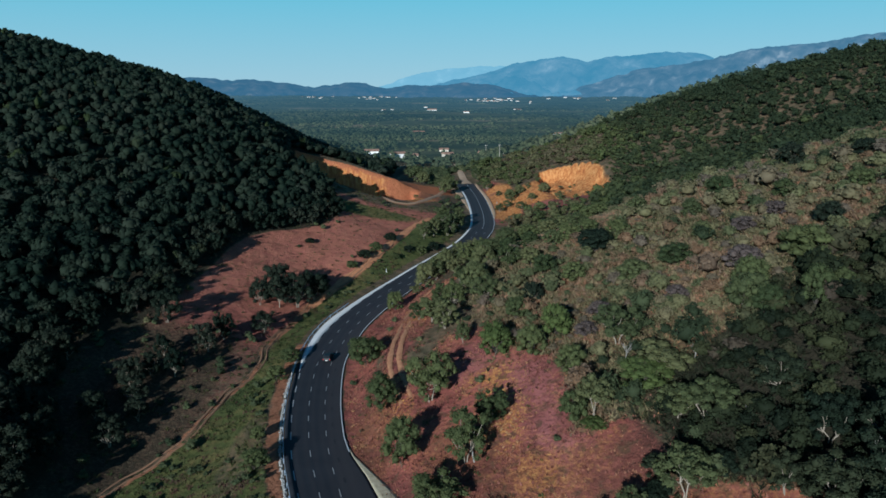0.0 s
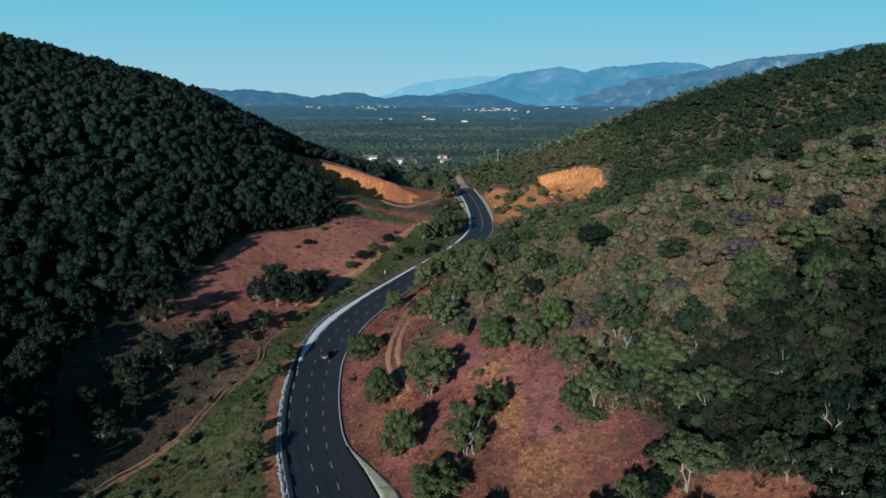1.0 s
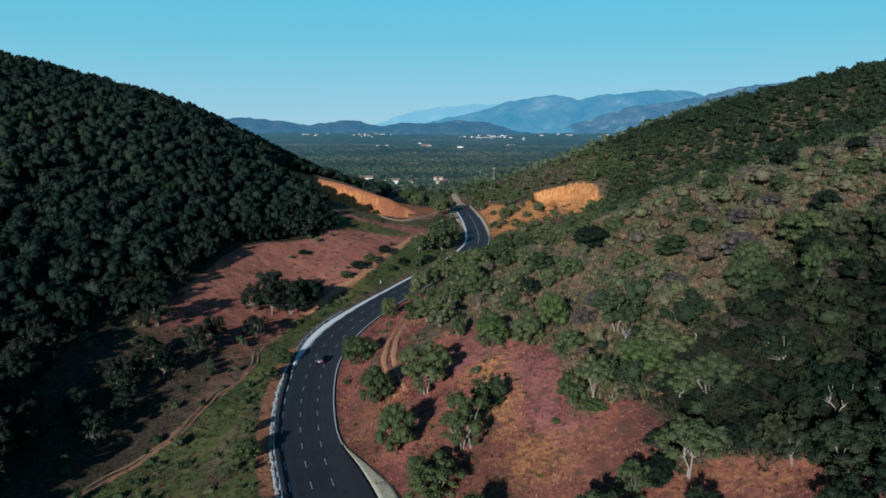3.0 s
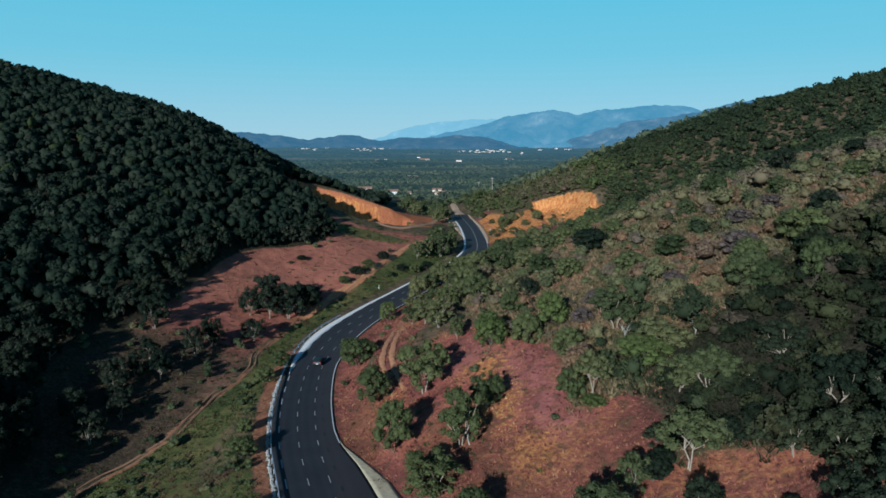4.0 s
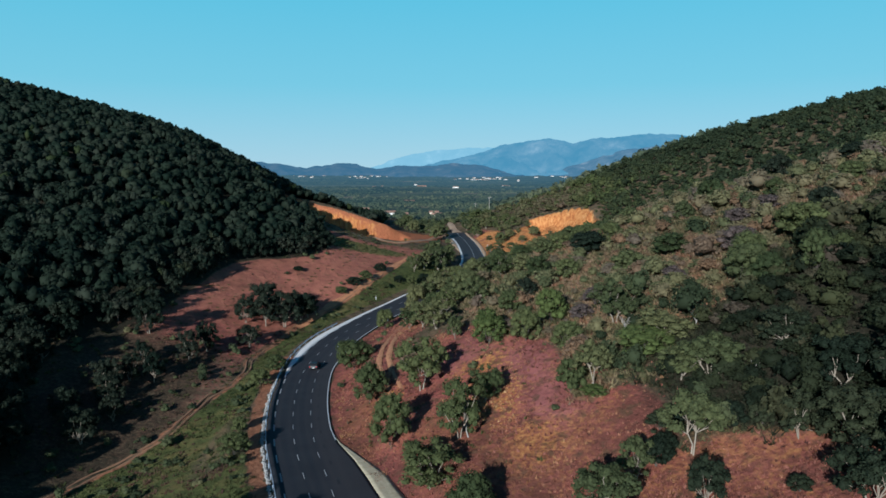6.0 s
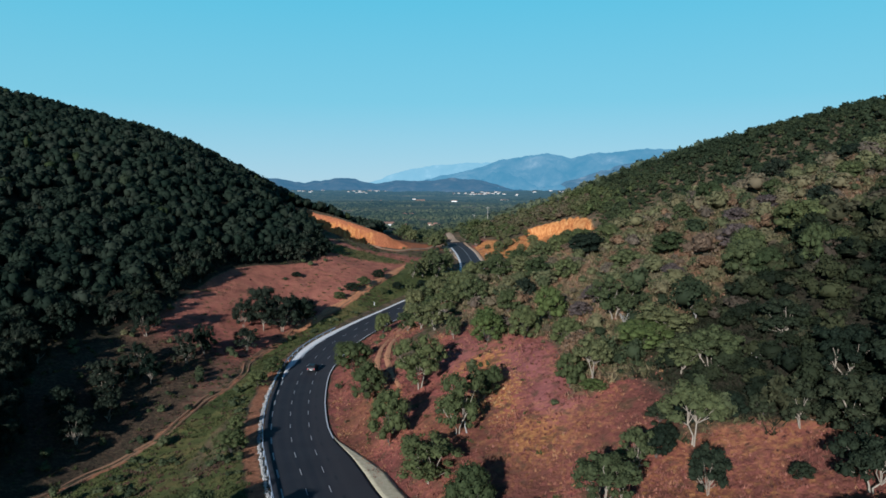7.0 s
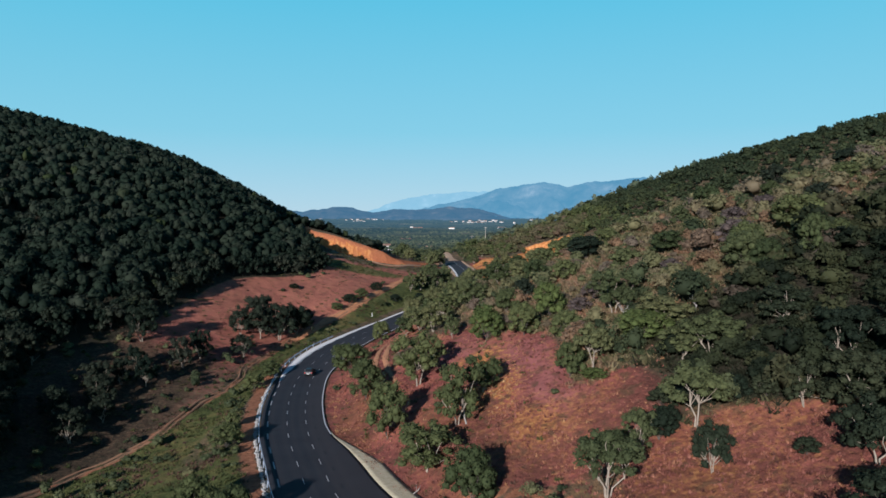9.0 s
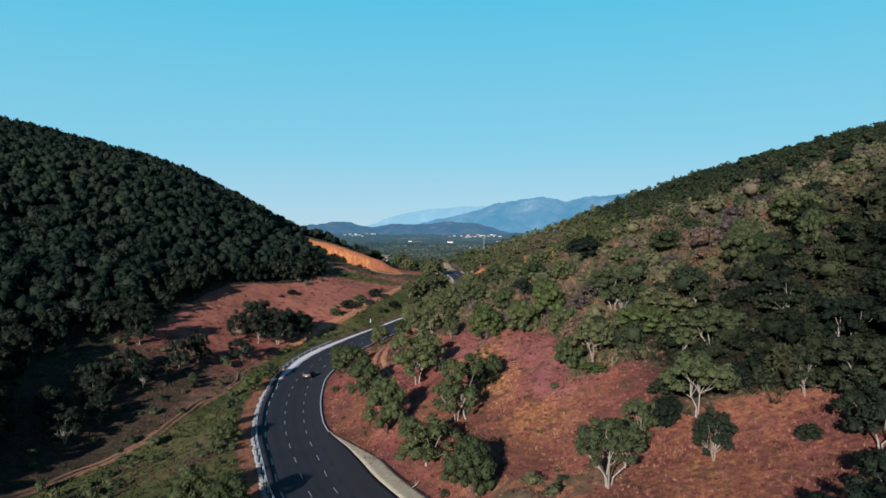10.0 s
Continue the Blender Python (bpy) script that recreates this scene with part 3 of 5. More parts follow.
# ---- plants ----
def crown_arrays(seed, lobes, leaves, leaf, core=ICO1, fill=0.8, single=True, small=False, ruffle=0.34):
    """Leaves on the shells of several lobes (x, y, z, rx, rz), with a dark leafy core in each."""
    rng = np.random.default_rng(seed)
    lobes = np.array(lobes, float)
    area = lobes[:, 3] ** 2
    pick = rng.choice(len(lobes), leaves, p=area / area.sum())
    u = rng.normal(size=(leaves, 3))
    u /= np.linalg.norm(u, axis=1)[:, None]
    u[:, 2] = np.where(u[:, 2] < -0.35, -u[:, 2], u[:, 2])
    L = lobes[pick]
    rad = np.stack([L[:, 3], L[:, 3], L[:, 4]], 1)
    pos = L[:, :3] + u * rad * rng.uniform(0.78, 1.14, (leaves, 1))
    n = u + rng.normal(scale=ruffle, size=u.shape) + np.array([0, 0, 0.25])
    n /= np.linalg.norm(n, axis=1)[:, None]
    t = np.cross(n, rng.normal(size=n.shape))
    t /= np.linalg.norm(t, axis=1)[:, None]
    b = np.cross(n, t)
    size = leaf * rng.uniform(0.6, 1.25, (leaves, 1))
    cv, cf = core
    tris, extra = [], []
    if small:
        verts = np.stack([pos + t * size, pos - t * size * 0.6 + b * size * 0.75, pos - t * size * 0.6 - b * size * 0.75], 1).reshape(-1, 3)
        quads = np.zeros((0, 4), int)
        tris.append(np.arange(leaves * 3).reshape(-1, 3))
    else:
        verts = np.stack([pos + t * size, pos + b * size * 0.62, pos - t * size, pos - b * size * 0.62], 1).reshape(-1, 3)
        quads = np.arange(leaves * 4).reshape(-1, 4)
    base = len(verts)
    if single:
        lobes = np.array([[*lobes[:, :3].mean(0), 0.30, 0.29]])
    for lob in lobes:
        wob = 1 + 0.2 * rng.normal(size=(len(cv), 1))
        extra.append(lob[:3] + cv * np.array([lob[3], lob[3], lob[4]]) * fill * wob)
        tris.append(cf + base)
        base += len(cv)
    return np.concatenate([verts] + extra), quads, np.concatenate(tris)


def lobes_for(seed, kind):
    rng = np.random.default_rng(seed)
    out = []
    if kind == "oak":
        count = 44
        for k in range(count):
            a, r = k * 2.4 + rng.uniform(0, 0.8), 0.38 * math.sqrt((k + 0.3) / count) * rng.uniform(0.8, 1.12)
            s = rng.uniform(0.065, 0.115)
            out.append((r * math.cos(a), r * math.sin(a), rng.uniform(0.3, 0.86) - 0.45 * max(r - 0.12, 0), s, s))
    elif kind == "umbrella":
        for k in range(40):
            a, r = k * 2.4 + rng.uniform(0, 0.8), 0.4 * math.sqrt((k + 0.3) / 40) * rng.uniform(0.8, 1.12)
            s = rng.uniform(0.065, 0.11)
            out.append((r * math.cos(a), r * math.sin(a), rng.uniform(0.6, 0.88) - 0.6 * max(r - 0.1, 0), s, s * 0.9))
    elif kind in ("bush", "edge"):
        count = 46 if kind == "bush" else 10
        for k in range(count):
            a, r = k * 2.4 + rng.uniform(0, 0.8), 0.39 * math.sqrt((k + 0.2) / count) * rng.uniform(0.8, 1.1)
            s = rng.uniform(0.085, 0.14) if kind == "bush" else rng.uniform(0.12, 0.19)
            dome = 0.84 * math.sqrt(max(0.05, 1 - (r / 0.46) ** 2))
            out.append((r * math.cos(a), r * math.sin(a), max(0.12, dome * (rng.uniform(0.82, 1.0) if k % 3 else rng.uniform(0.3, 0.7))), s, s * 1.05))
    elif kind == "mound":
        for k in range(13):
            a, r = k * 2.4 + rng.uniform(0, 0.9), 0.36 * math.sqrt((k + 0.3) / 13) * rng.uniform(0.85, 1.1)
            s = rng.uniform(0.12, 0.19)
            out.append((r * math.cos(a), r * math.sin(a), max(0.14, 0.72 * math.sqrt(max(0.04, 1 - (r / 0.42) ** 2)) * rng.uniform(0.75, 1.1)), s, s))
    elif kind == "low":
        for k in range(3):
            a, r = k * 2.1 + rng.uniform(0, 0.9), rng.uniform(0.1, 0.2)
            s = rng.uniform(0.24, 0.32)
            out.append((r * math.cos(a), r * math.sin(a), rng.uniform(0.4, 0.65), s, s * 1.15))
    else:
        for k in range(5):
            a, r = k * 2.4 + rng.uniform(0, 0.9), 0.27 * math.sqrt(k / 5) * rng.uniform(0.8, 1.2)
            s = rng.uniform(0.2, 0.29)
            out.append((r * math.cos(a), r * math.sin(a), rng.uniform(0.45, 0.7) - 0.4 * r, s, s * 1.15))
    out = np.array(out)
    half = max(np.abs(out[:, 0]).max(), np.abs(out[:, 1]).max()) + out[:, 3].mean()
    out[:, [0, 1, 3]] *= 0.5 / half
    out[:, [2, 4]] *= 1.0 / (out[:, 2] + out[:, 4]).max()
    return [tuple(row) for row in out]


def limb_arrays(limbs, sides=6):
    """Tapered round limbs; each is a list of (x, y, z, radius)."""
    verts, quads = [], []
    for pts in limbs:
        p = np.array(pts, float)
        d = np.gradient(p[:, :3], axis=0)
        for k in range(len(p)):
            w = d[k] / np.linalg.norm(d[k])
            s = np.cross(w, (0.31, 0.9, 0.3))
            s /= np.linalg.norm(s)
            o = np.cross(w, s)
            for m in range(sides):
                g = 2 * math.pi * m / sides
                verts.append(p[k, :3] + p[k, 3] * (math.cos(g) * s + math.sin(g) * o))
        base = len(verts) - len(p) * sides
        for k in range(len(p) - 1):
            for m in range(sides):
                n = (m + 1) % sides
                quads.append((base + k * sides + m, base + k * sides + n, base + (k + 1) * sides + n, base + (k + 1) * sides + m))
        quads.append(tuple(base + (len(p) - 1) * sides + m for m in (0, 1, 3, 4)))
    return np.array(verts), np.array(quads)


def limbs_for(seed, lobes, thick, fork, stems):
    """Leaning stems from one root that fork into crooked limbs, one to each second lobe of the crown."""
    rng = np.random.default_rng(seed + 50)
    limbs, tops = [], []
    for k in range(stems):
        a = 2 * math.pi * (k + rng.uniform(0, 0.5)) / stems
        out = rng.uniform(0.5, 1.0) * (0.05 if stems == 1 else 0.13 if stems < 4 else 0.24)
        high = fork * rng.uniform(0.8, 1.25)
        top = np.array([out * math.cos(a), out * math.sin(a), high])
        bend = top * np.array([0.35, 0.35, 0.5]) + np.array([*rng.uniform(-0.025, 0.025, 2), 0])
        limbs.append([(0.02 * math.cos(a), 0.02 * math.sin(a), -0.08, thick * 1.3), (*bend, thick), (*top, thick * 0.8)])
        tops.append(top)
    chosen = [q for q in lobes if q[2] > 0.5][::3] if fork < 0.14 else lobes[::3]
    for lob in chosen:
        top = min(tops, key=lambda p: math.hypot(p[0] - lob[0], p[1] - lob[1]))
        end = np.array(lob[:3]) + np.array([0, 0, lob[4] * 0.2])
        one, two = top + (end - top) * 0.35 + rng.uniform(-0.045, 0.045, 3), top + (end - top) * 0.7 + rng.uniform(-0.04, 0.04, 3)
        limbs.append([(*(top - np.array([0, 0, 0.03])), thick * 0.62), (*one, thick * 0.48), (*two, thick * 0.32), (*end, thick * 0.12)])
    return limbs


PLANTS = {}
GROWN = {"spreading": (1.03, 1.0), "oak": (1.12, 1.04), "umbrella": (1.03, 1.0), "bush": (1.2, 1.25), "edge": (1.1, 1.1)}


def plant(kind, x, y, wide, high, leaf_mat, label, group, variant=0, turn=0.0, sink=0.15):
    """Sets one tree or bush on the ground: a crown of leaves over a trunk with limbs."""
    key = (kind, variant, leaf_mat.name)
    z = float(land(np.array([x]), np.array([y]))[0]) - sink
    wide, high = wide * GROWN[kind][0], high * GROWN[kind][1]
    m = pose(x, y, z, 0, 0, turn)
    if key in PLANTS:
        ob = copy_thing(PLANTS[key], m @ Matrix.Diagonal((wide / PLANTS[key].scale[0], wide / PLANTS[key].scale[0], high / PLANTS[key].scale[2], 1)))
    else:
        names = {"spreading": "oak_tree", "oak": "oak_tree", "umbrella": "oak_tree", "edge": "oak_tree", "bush": "bush"}
        ob = new(names[kind])
        ob.matrix_basis = m @ Matrix.Diagonal((wide, wide, high, 1))
        lob = lobes_for(variant * 7 + 3, "umbrella" if kind == "spreading" else kind)
        v, q, t = crown_arrays(variant * 7 + 5, lob, {"oak": 3300, "spreading": 3300, "umbrella": 3300, "bush": 3000, "edge": 340}[kind], 0.053 if kind == "edge" else 0.0235, ICO1, 0.68, False, True, 0.42)
        lv, lq = limb_arrays(limbs_for(variant, lob, *{"oak": (0.012, 0.24, 2), "umbrella": (0.011, 0.42, 2), "spreading": (0.011, 0.36, 5)}.get(kind, (0.008, 0.1, 1))))
        part("trunk", smooth(np_mesh("trunk", lv, lq, None, DARK_BARK if kind in ("bush", "edge") else BARK)), ob, "" if kind in ("bush", "edge") else "pale grey bark")
        part("crown", smooth(np_mesh("crown", v, q, t, leaf_mat)), ob)
        PLANTS[key] = ob
    return tagged(ob, label, "bush" if kind == "bush" else "tree", group, "thing")


rng = np.random.default_rng(11)
# x, y, breadth, height
SPUR_OAKS = [(21.8, 96.2, 6.2, 7.0), (17.7, 71.6, 7.8, 7.4), (29.4, 78.7, 8.4, 7.4), (22.6, 77.6, 4.0, 4.8), (32.4, 91.5, 6.5, 4.8), (35.6, 89.5, 8.1, 6.4), (39.9, 75.4, 4.6, 5.2), (40.6, 63.7, 7.2, 6.6),
             (36.5, 54.5, 7.4, 5.2), (30, 49, 8, 7.5), (28.6, 111.2, 7.6, 7.2), (44.8, 90.0, 7.2, 5.4), (32.4, 100.3, 8.8, 5.2), (43.6, 70.5, 8.0, 6.4), (46.5, 64, 8.6, 7.4), (49.5, 57.5, 7.4, 6.8), (48.5, 70, 8, 7.6), (52, 76, 8, 7.6), (47, 80, 6.6, 6), (28.0, 70.3, 4.6, 5.4), (8.8, 147.6, 6.2, 6.4), (0.5, 140.8, 6.0, 6.0), (3.8, 131.0, 3.2, 4.6)]
SPUR_BUSHES = [(26.6, 79.8, 2.8, 2.4), (30.6, 82.6, 4.2, 2.6), (34.8, 81.0, 3.6, 2.6), (37.6, 79.2, 3.0, 2.4), (27.4, 84.0, 3.8, 2.2), (18.9, 97.2, 4.0, 4.2), (25.3, 78.4, 3.4, 3.0), (15.2, 118.0, 5.2, 4.8), (20.5, 108.0, 4.8, 4.0), (49.4, 104.7, 4.6, 4.4), (50.2, 112.9, 6.0, 5.2), (55.8, 103.1, 4.6, 5.6), (14.2, 132.0, 4.5, 4.0), (60, 104, 4.4, 3.8), (36.6, 68.4, 2.6, 1.5)]
FRESH_BUSHES = [(21.6, 94.6, 3.6, 1.3), (9.5, 122.6, 6.3, 5.4), (19.8, 120.4, 5.3, 5.2), (29.7, 99.0, 7.4, 3.8)]
HILL_BUSHES = [(62, 159, 6.0, 5.6), (54.6, 155.6, 4.6, 3.8), (44, 131.5, 7.4, 4.0), (33.4, 153, 7.6, 4.6), (38.8, 156, 6.2, 4.2), (36, 131.5, 6.4, 3.8), (61, 117, 8.6, 5.6), (86, 178, 7.4, 5.4), (26.5, 141, 5.0, 3.6), (47.5, 107.5, 6.4, 5.8),
               (72, 150, 5.2, 3.8), (70, 128, 5.6, 4.0), (30, 168, 5.4, 4.0), (47, 172, 5.2, 4.0), (22, 150, 5.4, 4.2), (94, 160, 6.2, 4.4), (66, 190, 6.0, 4.4), (52, 141, 4.4, 3.2), (82, 140, 5.0, 3.8), (18, 138, 4.6, 3.6)]
BANK_BUSHES = [(-24.5, 217, 4.2, 2.6), (-21.5, 224, 4.6, 3.0), (-17.6, 235, 4.2, 2.8), (-27.5, 210, 3.4, 2.2), (-11.4, 232, 3.8, 2.2), (-7.4, 234, 4.0, 2.6), (-3.2, 238.5, 4.0, 2.8), (-15.5, 224.5, 3.2, 1.8), (-42, 221, 3.2, 1.6)]
MAUVE_BUSHES = [(52, 120, 6.4, 4.2), (28, 122, 4.6, 2.6), (58, 136, 5.0, 3.0), (66, 140, 4.6, 2.8), (40, 118, 4.4, 2.6), (24.5, 117, 4.2, 2.4)]
ROADSIDE = [(-16.3, 142.4, 7.4, 5.4), (-10.9, 118.6, 6.0, 5.8), (-6.4, 101.6, 5.8, 6.8), (-0.9, 87.8, 8.2, 6.2), (4.2, 77.6, 6.0, 5.8), (-2.2, 116.2, 8.6, 8.8), (3.4, 97.2, 6.6, 8.4), (7.6, 104.2, 5.4, 5.6),
            (-12.5, 181.0, 4.4, 4.6), (-26.8, 80.1, 5.0, 4.4), (-21.6, 75.8, 4.6, 4.0), (-29.8, 103.5, 4.8, 3.2), (-31.8, 113.6, 2.4, 2.2), (-34.6, 139.2, 4.0, 2.8), (-33.6, 148.8, 4.6, 3.0)]
VALLEY_OAKS = [(-60.5, 146.5, 4.6, 5.0), (-63.7, 158.3, 7.0, 8.0), (-59.7, 117.8, 6.8, 6.6), (-55.9, 140.2, 4.6, 6.2), (-52.7, 151.5, 5.6, 6.8), (-50.7, 157.2, 4.6, 7.0), (-43.6, 165.9, 6.0, 5.2), (-47.4, 178.6, 6.2, 7.4), (-43.0, 180.6, 8.0, 8.4), (-39.0, 184.0, 8.4, 9.4), (-35.6, 189.6, 8.0, 8.6), (-44.5, 185.5, 7.6, 9.0), (-6.6, 244.9, 5.0, 6.6), (-3.3, 249.9, 5.0, 6.6), (1.6, 255.9, 7.4, 8.4), (-76.0, 136.8, 5.4, 6.0)]
MEADOW_OAKS = [(-62.6, 134.4, 5.8, 6.0), (-57.8, 125.5, 4.6, 5.2), (-64.6, 123.0, 5.8, 6.0), (-60.2, 139.0, 4.6, 5.2), (-69.1, 110.8, 8.0, 7.6), (-69.4, 103.2, 8.4, 8.4), (-75, 104, 9, 9), (-76, 113, 7.0, 7.4), (-60.6, 130.6, 5.8, 5.4), (-76.5, 126, 7.6, 8.0), (-77, 134, 7.0, 7.4), (-1.2, 214, 6.8, 6.4), (4.8, 262.5, 6.4, 7.6), (-34, 192, 6.6, 6.4), (-74, 96, 8, 8), (-66, 97, 7, 6.6), (-0.2, 266, 6.4, 6.6)]
PASS_OAKS = [(4.5, 347, 7, 7), (1.5, 340, 6, 6), (-2, 356, 5, 4.6), (3, 369, 7, 6.5), (-10, 366, 6, 5.6), (6.0, 276, 5.5, 6.5), (24, 300, 4.4, 4.0), (30, 318, 5, 4.6), (22, 352, 5, 5), (27, 366, 6, 5.5), (-14, 374, 8, 7), (18, 386, 6, 6), (28, 308, 4.2, 3.2), (35, 327, 5, 3.6), (39, 312, 4.4, 3.4), (26, 331, 3.4, 2.6), (45, 319, 5, 3.6), (33, 299, 4.8, 3.6), (50, 305, 5, 4), (-19, 319, 4, 2.4), (-15.5, 321.5, 4, 2.2), (-12, 322, 3.4, 2.0),
             (-4.8, 197, 6.0, 6.4), (-7.4, 194, 4.2, 3.0), (-2.0, 200.5, 6.2, 6.5), (0.9, 203.5, 6.0, 6.2), (3.6, 206, 5.4, 5.2), (5.4, 209.5, 6.0, 6.6)]
EDGE_OAKS = [(-2.5, 150, 6, 5.6), (2.6, 156, 6.2, 6.0), (7.5, 161, 6, 6), (-0.5, 163, 5.6, 5.6), (4.5, 170, 6.2, 6.2), (-5.5, 157, 4.6, 4.2), (10, 176, 6.4, 6.2), (16, 166, 6.0, 5.4), (13, 188, 6.6, 6.0), (8, 200, 6.4, 6.2), (18, 200, 6, 5.6), (12, 213, 6, 6), (3.5, 190, 5.6, 5.4), (22, 178, 5.2, 3.6), (28, 187, 5.4, 3.6), (24, 197, 5.6, 4.0), (34, 179, 5.0, 3.4), (31, 206, 5.6, 4.0), (22, 214, 5.4, 4.2), (40, 196, 5.2, 3.6), (37, 214, 5.6, 4.0), (17, 182, 5.4, 4.0), (26.5, 168, 5.0, 3.4), (34, 165, 5.2, 3.6), (20, 160, 5.0, 3.8), (46, 208, 5.4, 4.0)]
for k, (x, y, w, h) in enumerate(SPUR_OAKS):
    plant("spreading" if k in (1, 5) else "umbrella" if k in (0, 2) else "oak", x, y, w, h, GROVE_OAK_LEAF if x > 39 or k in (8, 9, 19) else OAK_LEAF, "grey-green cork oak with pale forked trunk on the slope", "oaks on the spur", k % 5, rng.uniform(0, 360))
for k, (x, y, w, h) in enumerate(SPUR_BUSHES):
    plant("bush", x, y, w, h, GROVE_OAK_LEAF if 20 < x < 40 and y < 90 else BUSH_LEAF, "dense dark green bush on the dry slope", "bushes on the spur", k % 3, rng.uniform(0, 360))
for k, (x, y, w, h) in enumerate(HILL_BUSHES):
    plant("bush", x, y, w, h, (BUSH_LEAF, OAK_LEAF, BUSH_LEAF, SHADE_LEAF)[k % 4], "dark rounded evergreen bush amid dry hillside brush", "bushes on the hillside", k % 3, rng.uniform(0, 360), 0.5)
for k, (x, y, w, h) in enumerate(BANK_BUSHES):
    plant("bush", x, y, w, h, (GROVE_OAK_LEAF, BUSH_LEAF)[k % 2], "low dark green bush beside the dirt track", "bushes beside the track", k % 3, rng.uniform(0, 360), 0.3)
for k, (x, y, w, h) in enumerate(MAUVE_BUSHES):
    plant("bush", x, y, w, h, MAUVE_LEAF, "grey-mauve leafless shrub amid dry hillside brush", "mauve shrubs on the hillside", k % 3, rng.uniform(0, 360), 0.4)
for k, (x, y, w, h) in enumerate(FRESH_BUSHES):
    plant("bush", x, y, w, h, BRIGHT_LEAF, "rounded fresh green bush on red earth", "bushes on the spur", k % 3, rng.uniform(0, 360))
for k, (x, y, w, h) in enumerate(ROADSIDE):
    kind = "oak" if k in (3, 5, 6, 7) else "bush"
    plant(kind, x, y, w, h, BUSH_LEAF, "olive-green holm oak beside the road" if kind == "oak" else "leafy green bush on the red roadside bank", "roadside trees", k % 5, rng.uniform(0, 360))
for k, (x, y, w, h) in enumerate(VALLEY_OAKS + MEADOW_OAKS):
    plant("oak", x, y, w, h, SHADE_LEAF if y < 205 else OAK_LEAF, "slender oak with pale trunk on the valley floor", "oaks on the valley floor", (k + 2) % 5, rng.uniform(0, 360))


for k, (x, y, w, h) in enumerate(PASS_OAKS):
    plant("bush" if k % 3 == 1 else "oak", x, y, w, h, OAK_LEAF, "dark leafy oak beside the road at the pass", "oaks at the pass", (k + 1) % 5, rng.uniform(0, 360))
for k, (x, y, w, h) in enumerate(EDGE_OAKS):
    plant("bush" if k % 4 == 2 or k > 12 else "oak", x, y, w, h, (OAK_LEAF, BUSH_LEAF)[k % 2], "grey-green oak on the shoulder of the spur above the road", "oaks above the road", (k + 3) % 5, rng.uniform(0, 360))


def scatter(seed, x0, x1, y0, y1, gap, keep):
    """Uneven places about gap apart, where keep(x, y) gives the chance to stand."""
    r = np.random.default_rng(seed)
    xs, ys = np.meshgrid(np.arange(x0, x1, gap), np.arange(y0, y1, gap))
    xs, ys = xs.ravel() + r.uniform(-0.55, 0.55, xs.size) * gap, ys.ravel() + r.uniform(-0.55, 0.55, ys.size) * gap
    ok = r.uniform(size=xs.size) < keep(xs, ys)
    return xs[ok], ys[ok], r


def spread(name, templates, x, y, wide, high, tint, mat, r, sink=0.2):
    """One mesh of many plants, each a turned and scaled template."""
    z = land(x, y) - sink
    vs, qs, ts, tints, base = [], [], [], [], 0
    which = r.integers(0, len(templates), len(x))
    spin = r.uniform(0, 2 * math.pi, len(x))
    for k, (tv, tq, tt) in enumerate(templates):
        sel = np.flatnonzero(which == k)
        if not len(sel):
            continue
        c, s = np.cos(spin[sel])[:, None], np.sin(spin[sel])[:, None]
        w, h = wide[sel][:, None], high[sel][:, None]
        px = (tv[None, :, 0] * c - tv[None, :, 1] * s) * w + x[sel][:, None]
        py = (tv[None, :, 0] * s + tv[None, :, 1] * c) * w + y[sel][:, None]
        pz = tv[None, :, 2] * h + z[sel][:, None]
        n = len(tv)
        vs.append(np.stack([px, py, pz], -1).reshape(-1, 3))
        off = base + np.arange(len(sel))[:, None, None] * n
        qs.append((tq[None] + off).reshape(-1, 4))
        ts.append((tt[None] + off).reshape(-1, 3))
        tints.append(np.repeat(tint[sel], n))
        base += n * len(sel)
    return smooth(np_mesh(name, np.concatenate(vs), np.concatenate(qs), np.concatenate(ts), mat, tint=np.concatenate(tints)))


def near_planted(x, y, share=0.42):
    """True where a single tree or bush already stands."""
    hit = np.zeros(len(x), bool)
    for lst in (BANK_BUSHES, HILL_BUSHES, MAUVE_BUSHES, SPUR_OAKS, SPUR_BUSHES, FRESH_BUSHES, ROADSIDE, VALLEY_OAKS, MEADOW_OAKS, PASS_OAKS, EDGE_OAKS):
        for px, py, w, h in lst:
            hit |= np.hypot(x - px, y - py) < w * share
    return hit


def off_road(x, y, left=4.0, right=2.5):
    d = beside(x, y, ROAD, ROAD_RIGHT)
    return (d < -left) | (d > width_at(y) + right)


# the forest on the western hill: near trees one by one, the rest as one
def forest_chance(x, y):
    return (x < np.interp(y, *FOREST_EDGE) + 2.5 * fbm(x, y, 14, 21)) * 0.94 * (1 - np.clip(2 * ridge_cut(x, y, LEFT_RIM, 1, 34)[1], 0, 1))


